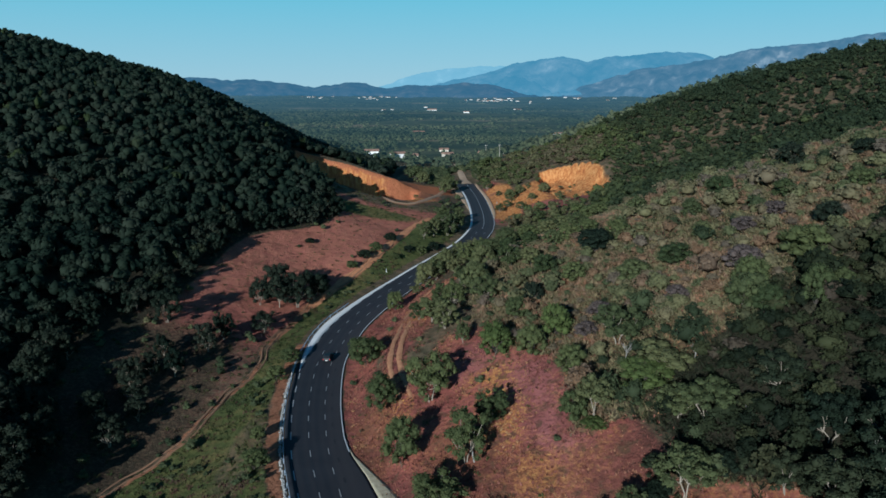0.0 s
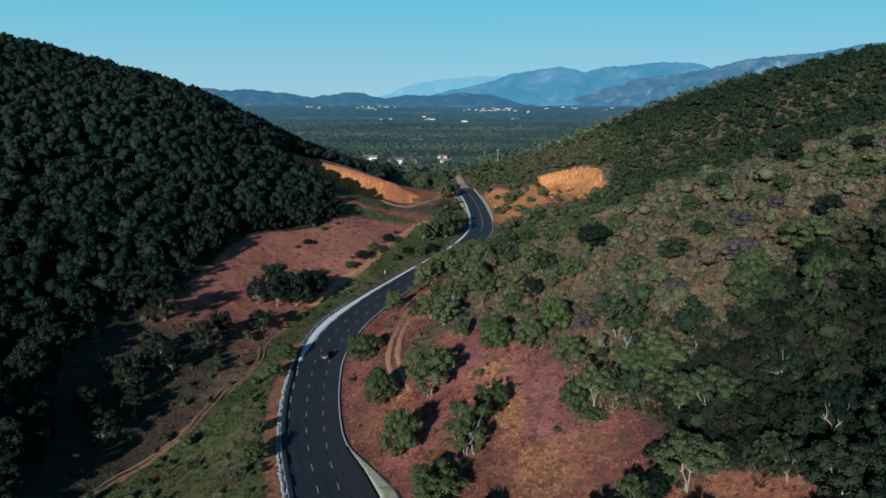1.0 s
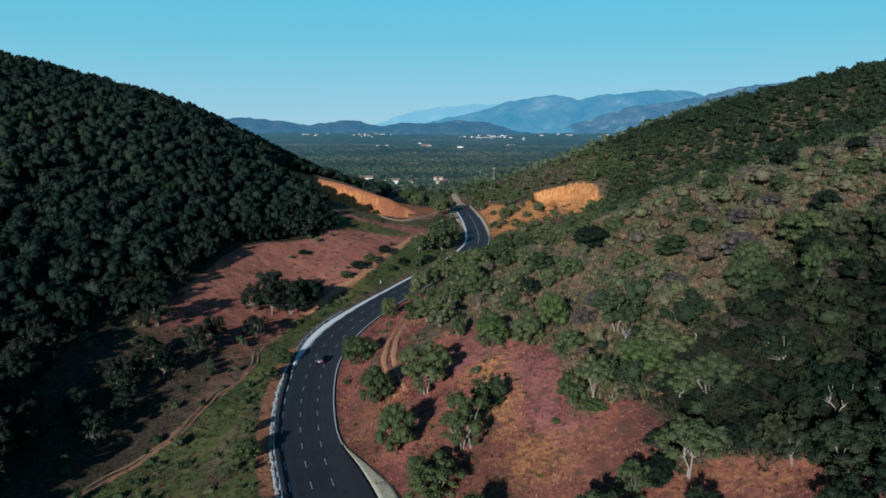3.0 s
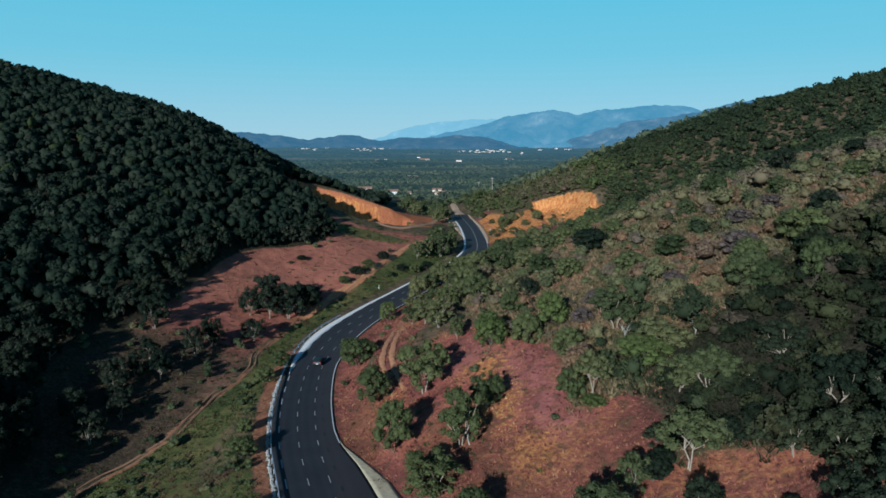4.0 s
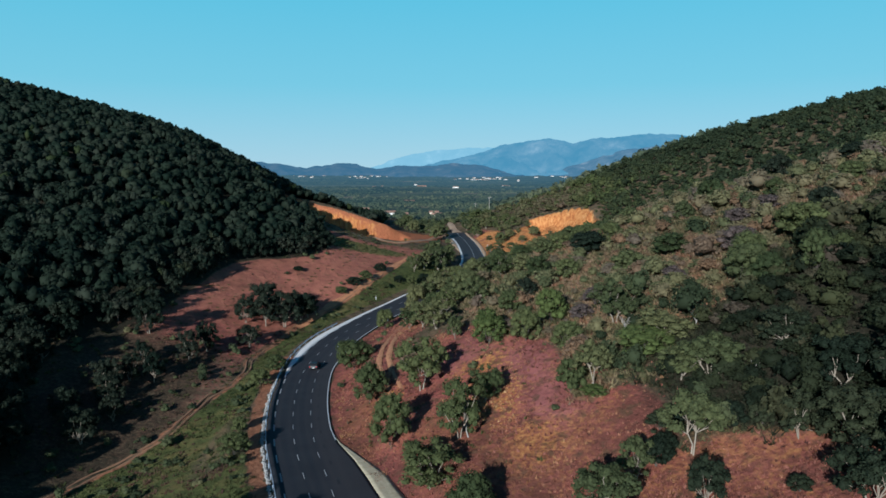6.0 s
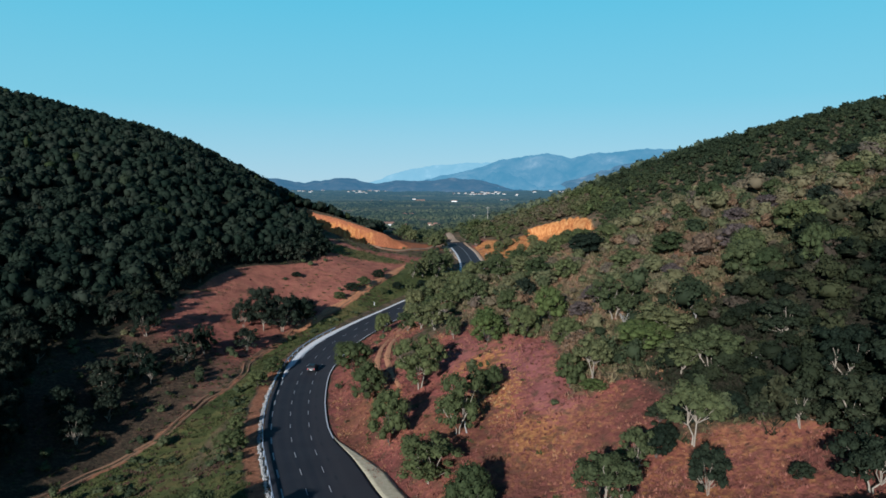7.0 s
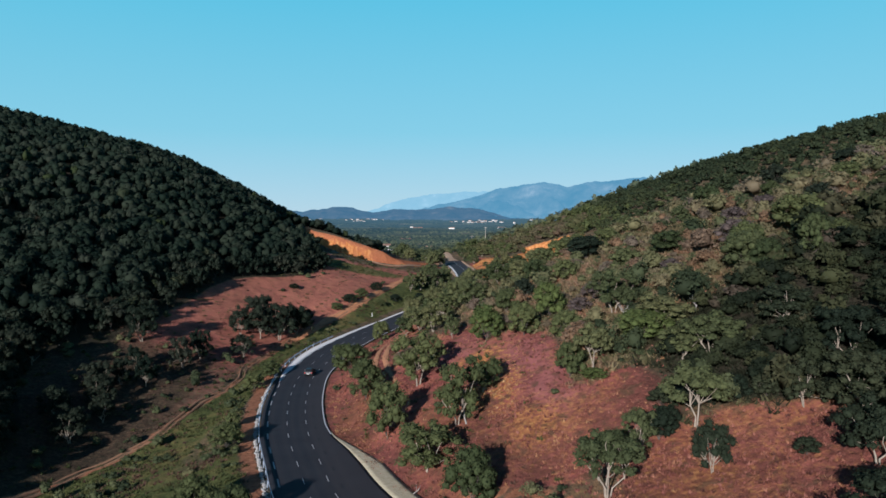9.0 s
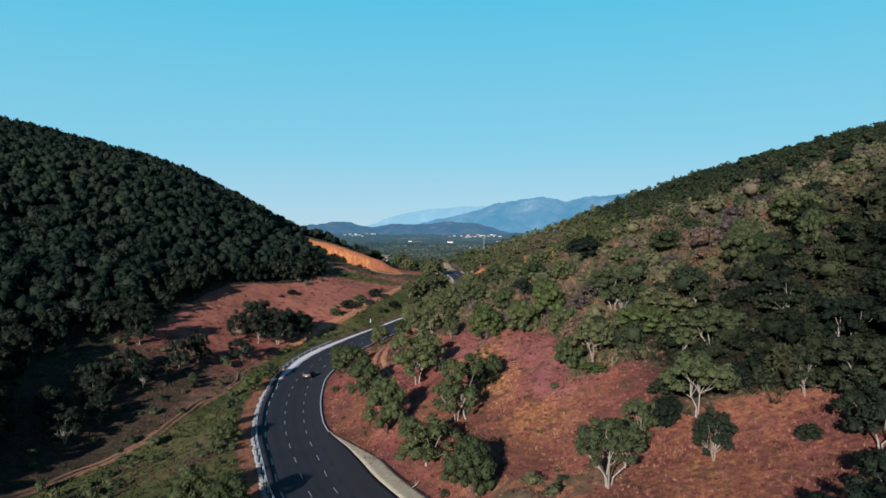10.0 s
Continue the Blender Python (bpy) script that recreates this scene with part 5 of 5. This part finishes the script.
while ROAD[i, 1] < 186:
    p = ROAD[i] + ROAD_RIGHT[i] * (float(rail_off(ROAD[i, 1])) - 0.13)
    ob = part("post", post, rail)
    ob.matrix_basis = pose(p[0], p[1], float(road_height(ROAD[i, 1])), 0, 0, math.degrees(math.atan2(-ROAD_DIR[i, 0], ROAD_DIR[i, 1])))
    i += 5

# a rough edging of white stones outside the rail
edging = tagged(new("stone_edging"), "rough edging of white limestone blocks below the guard rail", "stone edging")
stones = []
for k in range(5):
    r = np.random.default_rng(300 + k)
    v, f = ICO1
    v = v * (1 + 0.28 * r.normal(size=(len(v), 1))) * np.array([0.2, 0.2, 0.15])
    stones.append(np_mesh("stone", v, None, f, STONE))
r = np.random.default_rng(310)
i = at_y(62)
while ROAD[i, 1] < 146:
    for _ in range(2):
        off = -r.uniform(1.6, 2.0)
        p = ROAD[i] + ROAD_RIGHT[i] * off + ROAD_DIR[i] * r.uniform(-0.4, 0.4)
        ob = part("stone", stones[int(r.integers(0, 5))], edging)
        s = r.uniform(0.6, 1.15) * (1.1 if ROAD[i, 1] < 112 else 0.85)
        ob.matrix_basis = pose(p[0], p[1], float(road_height(ROAD[i, 1])) - 0.14, 0, 0, r.uniform(0, 360)) @ Matrix.Diagonal((s, s, s, 1))
    i += 1
# small rubble packed between the blocks
k = r.integers(at_y(50), at_y(150), 1100)
off, size = -r.normal(1.8, 0.13, len(k)), r.uniform(0.06, 0.16, len(k))
p = ROAD[k] + ROAD_RIGHT[k] * off[:, None] + ROAD_DIR[k] * r.uniform(-0.4, 0.4, len(k))[:, None]
v, f = ICO1
at = np.stack([p[:, 0], p[:, 1], road_height(ROAD[k, 1]) - 0.14], 1)
pebbles = at[:, None, :] + v[None] * size[:, None, None] * (1 + 0.25 * r.normal(size=(len(k), len(v), 1)))
rubble = part("rubble", np_mesh("rubble", pebbles.reshape(-1, 3), None, (f[None] + np.arange(len(k))[:, None, None] * len(v)).reshape(-1, 3), STONE), edging, "small white limestone rubble")
tagged(rubble, "small white limestone rubble", kind="stuff")

# blackened strips where older markings were taken off
TAR = plain("fresh_tar", (0.012, 0.012, 0.014), (0.022, 0.022, 0.025), 3.0, 0.7)
i = at_y(78)
while ROAD[i, 1] < 150:
    k = np.arange(i, i + 3)
    a, b = ROAD[k] + ROAD_RIGHT[k] * 7.15, ROAD[k] + ROAD_RIGHT[k] * 7.5
    z = road_height(ROAD[k, 1])[:, None] + 0.004
    v = np.concatenate([np.hstack([a, z]), np.hstack([b, z])])
    part("tar_patch", np_mesh("tar_patch", v, [(0, 3, 4, 1), (1, 4, 5, 2)], None, TAR), road, "dark tar patch over a removed marking")
    i += 9

# ---- the car ----
CAR_PAINT = plain("black_car_paint", (0.006, 0.007, 0.009), (0.012, 0.013, 0.016), 4.0, 0.4, 0.0, 0.0, 0.3)
GLASS = plain("dark_car_glass", (0.01, 0.012, 0.015), (0.02, 0.022, 0.026), 4.0, 0.3, 0.0, 0.0, 0.3)
RUBBER = plain("tyre_rubber", (0.012, 0.012, 0.012), (0.025, 0.025, 0.025), 6.0, 0.9)
ALLOY = plain("wheel_alloy", (0.35, 0.36, 0.38), (0.5, 0.5, 0.52), 6.0, 0.35, 0.9)
LAMP_RED = plain("tail_lamp_red", (0.35, 0.02, 0.02), (0.45, 0.03, 0.03), 6.0, 0.25)
PLATE = plain("number_plate_white", (0.6, 0.6, 0.58), (0.75, 0.75, 0.72), 6.0, 0.5)


def profile_mesh(name, mat, outline, half_low, half_high, z_low, z_high, bevel):
    """A body pressed from a side outline (y, z), narrower towards the top."""
    bm = bmesh.new()
    rows = []
    for side in (-1, 1):
        row = []
        for y, z in outline:
            u = (z - z_low) / (z_high - z_low)
            row.append(bm.verts.new((side * (half_low + (half_high - half_low) * u), y, z)))
        rows.append(row)
    bm.faces.new(rows[0])
    bm.faces.new(rows[1][::-1])
    n = len(outline)
    for k in range(n):
        bm.faces.new((rows[0][(k + 1) % n], rows[0][k], rows[1][k], rows[1][(k + 1) % n]))
    bmesh.ops.recalc_face_normals(bm, faces=bm.faces)
    if bevel:
        bmesh.ops.bevel(bm, geom=list(bm.edges), offset=bevel, segments=2, affect="EDGES")
    return from_bm(name, bm, mat)


def wheel_meshes():
    out = []
    for name, mat, radius, half in (("tyre", RUBBER, 0.31, 0.1), ("rim", ALLOY, 0.2, 0.105)):
        bm = bmesh.new()
        bmesh.ops.create_cone(bm, cap_ends=True, segments=20, radius1=radius, radius2=radius, depth=half * 2, matrix=Matrix.Rotation(radians(90), 4, "Y"))
        bmesh.ops.bevel(bm, geom=list(bm.edges), offset=0.02, segments=1, affect="EDGES")
        out.append((name, from_bm(name, bm, mat)))
    return out


def build_car(m):
    car = tagged(new("car"), "black hatchback driving away on the asphalt road", "car")
    car.matrix_basis = m
    part("body", profile_mesh("body", CAR_PAINT, [(-2.05, 0.3), (-2.1, 0.6), (-2.02, 0.92), (0.75, 0.94), (1.9, 0.78), (2.08, 0.55), (2.02, 0.3)], 0.86, 0.82, 0.3, 0.94, 0.06), car)
    part("cabin", profile_mesh("cabin", CAR_PAINT, [(-1.98, 0.9), (-1.62, 1.42), (-0.3, 1.47), (0.85, 0.93)], 0.8, 0.62, 0.9, 1.47, 0.05), car)
    part("rear_window", profile_mesh("rear_window", GLASS, [(-1.99, 1.0), (-1.7, 1.37), (-1.66, 1.37), (-1.9, 1.0)], 0.66, 0.56, 1.0, 1.37, 0.0), car, "tinted glass")
    part("windscreen", profile_mesh("windscreen", GLASS, [(-0.17, 1.4), (0.72, 0.99), (0.78, 0.99), (-0.1, 1.42)], 0.72, 0.58, 0.99, 1.42, 0.0), car, "tinted glass")
    for side in (-1, 1):
        bm = bmesh.new()
        corners = [(-1.6, 0.99, 0.785), (-1.45, 1.36, 0.67), (-0.35, 1.4, 0.66), (0.45, 0.99, 0.785)]
        ring = [bm.verts.new((side * (x + 0.012), y, z)) for y, z, x in corners] + [bm.verts.new((side * (x - 0.03), y, z)) for y, z, x in corners]
        bm.faces.new(ring[:4])
        bm.faces.new(ring[4:][::-1])
        for k in range(4):
            bm.faces.new((ring[k], ring[(k + 1) % 4], ring[4 + (k + 1) % 4], ring[4 + k]))
        part("side_window", from_bm("side_window", bm, GLASS), car, "tinted glass")
        part("tail_light", box_mesh("tail_light", LAMP_RED, side * 0.7 - 0.12, side * 0.7 + 0.12, -2.13, -2.0, 0.66, 0.86, 0.02), car, "red tail light")
        part("mirror", box_mesh("mirror", CAR_PAINT, side * 0.93 - 0.09, side * 0.93 + 0.09, 0.45, 0.58, 0.92, 1.06, 0.02), car)
    part("bumper", box_mesh("bumper", CAR_PAINT, -0.84, 0.84, -2.16, -1.95, 0.34, 0.58, 0.05), car)
    part("number_plate", box_mesh("number_plate", PLATE, -0.26, 0.26, -2.18, -2.15, 0.5, 0.62), car, "plain white plate")
    for x in (-0.8, 0.8):
        for y in (-1.25, 1.3):
            w = new("wheel")
            w.parent = car
            w.matrix_basis = pose(x, y, 0.31)
            for name, me in wheel_meshes():
                part(name, me, w)
    return car


i = at_y(150)
p = ROAD[i] + ROAD_RIGHT[i] * 5.0
build_car(pose(p[0], p[1], float(road_height(p[1])) + 0.005, 0, 0, math.degrees(math.atan2(-ROAD_DIR[i, 0], ROAD_DIR[i, 1]))))


# ---- dead trees ----
def dead_tree(x, y, high, seed, turn):
    r = np.random.default_rng(seed)
    limbs = [[(0, 0, -0.3, 0.07), (0.1, 0.05, high * 0.2, 0.06), (0.15, 0.0, high * 0.4, 0.048)]]
    for k in range(7):
        a = k * 0.9 + r.uniform(0, 0.6)
        u = r.uniform(0.3, 0.42)
        b = np.array([0.15 * u / 0.4, 0.0, high * u])
        e = b + np.array([math.cos(a) * high * 0.28, math.sin(a) * high * 0.28, high * r.uniform(0.3, 0.6)])
        mid = (b + e) / 2 + r.uniform(-0.2, 0.2, 3)
        limbs.append([(*b, 0.04), (*mid, 0.03), (*e, 0.012)])
        e2 = mid + np.array([math.cos(a + 1.1) * high * 0.18, math.sin(a + 1.1) * high * 0.18, high * 0.25])
        limbs.append([(*mid, 0.026), (*((mid + e2) / 2 + r.uniform(-0.1, 0.1, 3)), 0.02), (*e2, 0.008)])
    v, q = limb_arrays(limbs)
    ob = new("dead_tree", smooth(np_mesh("dead_tree", v, q, None, DEADWOOD)))
    ob.matrix_basis = pose(x, y, float(land(np.array([x]), np.array([y]))[0]), 0, 0, turn)
    return tagged(ob, "bleached leafless dead tree among the scrub", "tree", "dead trees")


for k, (x, y, h) in enumerate([(28.6, 106.0, 3.6), (37.5, 100.5, 2.6), (21.4, 112.5, 2.2), (40.5, 87.5, 2.2), (50.5, 76.0, 2.8)]):
    dead_tree(x, y, h, 400 + k, 57 * k)


def bent_branch(x, y, run, rise, thick, turn, label):
    """A bleached crooked trunk or branch that rises from the ground to one side."""
    pts = [(0, 0, -0.2, thick), (run * 0.3, 0.15, rise * 0.2, thick * 0.85), (run * 0.65, -0.1, rise * 0.6, thick * 0.7), (run, 0.1, rise, thick * 0.35)]
    twig = [(run * 0.55, 0, rise * 0.5, thick * 0.5), (run * 0.7, 0.35, rise * 0.85, thick * 0.3), (run * 0.75, 0.6, rise * 1.2, thick * 0.12)]
    v, q = limb_arrays([pts, twig])
    ob = new("dead_branch", smooth(np_mesh("dead_branch", v, q, None, DEADWOOD)))
    ob.matrix_basis = pose(x, y, float(land(np.array([x]), np.array([y]))[0]), 0, 0, turn)
    return tagged(ob, label, "branch")


bent_branch(4.7, 96.2, 4.6, 3.4, 0.13, 96, "bleached bent trunk leaning into the roadside oak")
bent_branch(-2.6, 84.0, 1.5, 0.9, 0.07, 40, "pale dead branch lying above the concrete gutter")


# ---- houses on the plain ----
WALLS = [plain("white_render", (0.72, 0.7, 0.66), (0.85, 0.84, 0.8), 0.4, 0.9), plain("cream_render", (0.5, 0.43, 0.34), (0.68, 0.6, 0.5), 0.4, 0.9)]
TILES = plain("terracotta_tiles", (0.24, 0.13, 0.09), (0.42, 0.26, 0.19), 0.5, 0.9)
DARK = plain("dark_window_glass", (0.02, 0.025, 0.03), (0.05, 0.055, 0.06), 0.5, 0.2)
HOUSES = {}


def house(x, y, wide, deep, high, turn, wall, group):
    """A plain rendered house with a low tiled gable roof and rows of windows."""
    key = (wide, deep, high, wall)
    z = float(land(np.array([x]), np.array([y]))[0]) - 0.4
    m = pose(x, y, z, 0, 0, turn)
    if key in HOUSES:
        return copy_thing(HOUSES[key], m)
    ob = tagged(new("house"), ("white" if wall == 0 else "cream") + " rendered house with terracotta roof among the trees", "house", group)
    ob.matrix_basis = m
    part("wall", box_mesh("wall", WALLS[wall], -wide / 2, wide / 2, -deep / 2, deep / 2, 0, high), ob)
    bm = bmesh.new()
    w, d, t = wide / 2 + 0.4, deep / 2 + 0.5, high + deep * 0.2
    low = [bm.verts.new((sx, sy, high)) for sx, sy in ((-w, -d), (w, -d), (w, d), (-w, d))]
    eave = [bm.verts.new((v.co.x, v.co.y, high + 0.2)) for v in low]
    top = [bm.verts.new((sx, 0, t)) for sx in (-w, w)]
    bm.faces.new(low[::-1])
    for k in range(4):
        bm.faces.new((low[k], low[(k + 1) % 4], eave[(k + 1) % 4], eave[k]))
    bm.faces.new((eave[0], eave[1], top[1], top[0]))
    bm.faces.new((eave[2], eave[3], top[0], top[1]))
    bm.faces.new((eave[1], eave[2], top[1]))
    bm.faces.new((eave[3], eave[0], top[0]))
    part("roof", from_bm("roof", bm, TILES), ob, "terracotta tiled roof")
    pane = box_mesh("window", DARK, -0.55, 0.55, -0.05, 0.05, -0.7, 0.7)
    for row in range(max(1, int(high / 3.2))):
        for k in range(max(2, int(wide / 3.6))):
            n = max(2, int(wide / 3.6))
            win = part("window", pane, ob)
            win.matrix_basis = pose(-wide / 2 + wide * (k + 0.5) / n, -deep / 2 - 0.03, 1.7 + 3.0 * row)
    HOUSES[key] = ob
    return ob


# hamlet past the pass: x, y, kind
KINDS = [(10, 7, 4.4, 0), (13, 8, 4.2, 0), (8, 7, 3.6, 1), (16, 9, 5, 1)]
r = np.random.default_rng(500)
for x, y, k in [(-52, 525, 0), (-33, 532, 0), (-23, 537, 2), (-29, 560, 2), (1, 642, 2), (4, 575, 2), (32, 564, 2), (54, 655, 2), (47, 590, 2), (122, 762, 0), (130, 772, 1), (143, 896, 0), (-28, 938, 2), (-36, 944, 2), (53, 1634, 1), (209, 2000, 1), (200, 2010, 0)]:
    house(x, y, *KINDS[k][:3], r.uniform(-35, 35), KINDS[k][3], "houses in the hamlet")
house(-31, 2030, 26, 16, 7, 4, 0, "houses on the plain")
for cx, cy, spread_x, spread_y, count in ((185, 3010, 62, 130, 26), (262, 2990, 26, 80, 7), (-300, 3020, 46, 120, 10), (-238, 3120, 40, 50, 5), (-545, 3020, 90, 120, 8), (520, 2960, 110, 120, 9), (-150, 2300, 140, 300, 3), (330, 2700, 60, 90, 3)):
    for _ in range(count):
        k = int(r.integers(0, 3))
        house(cx + r.normal() * spread_x * 0.6, cy + r.normal() * spread_y * 0.6, *KINDS[k][:3], r.uniform(-40, 40), 0, "houses in the far villages")


# the pale dirt road past the end of the asphalt
DIRT = plain("pale_dirt", (0.3, 0.2, 0.13), (0.5, 0.36, 0.24), 0.6, 0.95, 0, 0.05)
q, w, s = trace([(12.6, 373), (11.0, 388), (10.0, 402), (9.4, 420), (9.0, 438), (8.0, 460)], 1.5)
side = np.stack([w[:, 1], -w[:, 0]], 1)
u = np.linspace(-1, 1, 5)
half = np.interp(s, [0, 12, 60, s[-1]], [2.6, 1.9, 1.6, 1.4])
X, Y = q[:, :1] + side[:, :1] * u * half[:, None], q[:, 1:] + side[:, 1:] * u * half[:, None]
Z = land(X, Y, False) + 0.5 - 0.2 * np.abs(u)
g = np.arange(X.size).reshape(X.shape)
faces = np.stack([g[:-1, :-1], g[:-1, 1:], g[1:, 1:], g[1:, :-1]], -1).reshape(-1, 4)
tagged(new("dirt_road", smooth(np_mesh("dirt_road", np.stack([X, Y, Z], -1).reshape(-1, 3), faces, None, DIRT))), "pale dirt road running on from the asphalt", "road", kind="structure")

RUT = plain("orange_dust", (0.3, 0.13, 0.065), (0.52, 0.27, 0.14), 0.9, 0.95, 0, 0.04)


def rut(line, off, half, wander, parent):
    """One wheel rut, a worn strip that follows the lie of the ground."""
    q, w, s = trace(line, 0.6)
    side = np.stack([w[:, 1], -w[:, 0]], 1)
    q = q + side * (off + wander * np.sin(s * 0.23) + 0.3 * wander * np.sin(s * 0.61))[:, None]
    half = half * (1 + 0.35 * fbm(s, s * 0, 3.0, 91))
    u = np.linspace(-1, 1, 4)
    X, Y = q[:, :1] + side[:, :1] * u * half[:, None], q[:, 1:] + side[:, 1:] * u * half[:, None]
    Z = land(X, Y, False) + 0.22 - 0.2 * u**4 + 0.12 * fbm(X, Y, 2.4, 5)
    g = np.arange(X.size).reshape(X.shape)
    f = np.stack([g[:-1, :-1], g[:-1, 1:], g[1:, 1:], g[1:, :-1]], -1).reshape(-1, 4)
    return part("rut", np_mesh("rut", np.stack([X, Y, Z], -1).reshape(-1, 3), f, None, RUT), parent)


track = tagged(new("dirt_track"), "orange twin-rut dirt track beside the road", "track", kind="structure")
for off in (-0.95, 0.95):
    rut(TRACK_RIGHT, off, 0.62, 0.1, track)
quarry_road = tagged(new("quarry_road"), "pale dirt road curving below the orange cut bank", "road", kind="structure")
rut(TRACK_QUARRY, 0.0, 1.2, 0.1, quarry_road).data.materials[0] = plain("pale_quarry_dust", (0.34, 0.19, 0.105), (0.52, 0.32, 0.19), 0.5, 0.95, 0, 0.04)
rut(TRACK_LEFT[7:], 0.0, 1.25, 0.2, quarry_road).data.materials[0] = plain("red_track_dust", (0.4, 0.165, 0.078), (0.58, 0.27, 0.13), 0.6, 0.95, 0, 0.04)
PATH_DUST = plain("pale_path_dust", (0.2, 0.105, 0.06), (0.34, 0.19, 0.11), 0.9, 0.95, 0, 0.04)
path = tagged(new("foot_track"), "pale worn dirt track winding along the bank", "track", kind="structure")
for off in (-0.55, 0.55):
    rut(TRACK_LEFT, off, 0.22, 0.5, path).data.materials[0] = PATH_DUST

GRAVEL = plain("pale_gravel", (0.42, 0.26, 0.15), (0.62, 0.44, 0.285), 0.7, 0.95, 0, 0.04)
left_verge = ribbon("left_verge", lambda y: -np.interp(y, [300, 318, 345, 373], [1.0, 2.4, 4.2, 4.8]), -0.95, 300, 373, -0.01, GRAVEL, 4, 0.2)
tagged(new("left_verge", left_verge), "pale gravel verge beside the concrete drain", "verge", kind="structure")
verge = ribbon("verge", lambda y: width_at(y) + 0.05, lambda y: width_at(y) + np.interp(y, [286, 300, 330, 372], [0.3, 1.6, 1.9, 1.4]), 286, 373, -0.01, GRAVEL, 4, 0.2)
tagged(new("gravel_verge", verge), "pale gravel verge beside the asphalt", "verge", kind="structure")


# ---- small roadside things ----
WHITE = plain("white_plastic", (0.55, 0.55, 0.54), (0.72, 0.72, 0.7), 4.0, 0.5)
POLE_WOOD = plain("weathered_pole_wood", (0.3, 0.27, 0.22), (0.45, 0.41, 0.35), 2.0, 0.9)


def marker_post(x, y):
    """A white reflector post with a rounded top and a dark band."""
    ob = tagged(new("marker_post"), "white plastic marker post at the road edge", "post", "marker posts")
    ob.matrix_basis = pose(x, y, float(land(np.array([x]), np.array([y]))[0]))
    part("shaft", box_mesh("shaft", WHITE, -0.09, 0.09, -0.06, 0.06, -0.2, 1.15, 0.03), ob)
    part("band", box_mesh("band", RUBBER, -0.094, 0.094, -0.064, 0.064, 0.82, 0.94), ob, "dark band")


for x, y in ((-17.5, 214.5), (24.2, 318)):
    marker_post(x, y)


def utility_pole(x, y, high):
    ob = tagged(new("utility_pole"), "weathered wooden utility pole with one crossarm", "pole", "utility poles")
    ob.matrix_basis = pose(x, y, float(land(np.array([x]), np.array([y]))[0]))
    v, q = limb_arrays([[(0, 0, -0.5, 0.16), (0, 0, high * 0.5, 0.14), (0, 0, high, 0.11)]], 10)
    part("pole", smooth(np_mesh("pole", v, q, None, POLE_WOOD)), ob)
    part("crossarm", box_mesh("crossarm", POLE_WOOD, -0.9, 0.9, -0.16, -0.05, high - 0.7, high - 0.55, 0.02), ob)
    for k in (-0.75, 0.0, 0.75):
        part("insulator", box_mesh("insulator", WHITE, k - 0.05, k + 0.05, -0.15, -0.06, high - 0.55, high - 0.35, 0.02), ob, "white insulator")


for x, y, high in ((33, 420, 10), (31, 520, 9)):
    utility_pole(x, y, high)
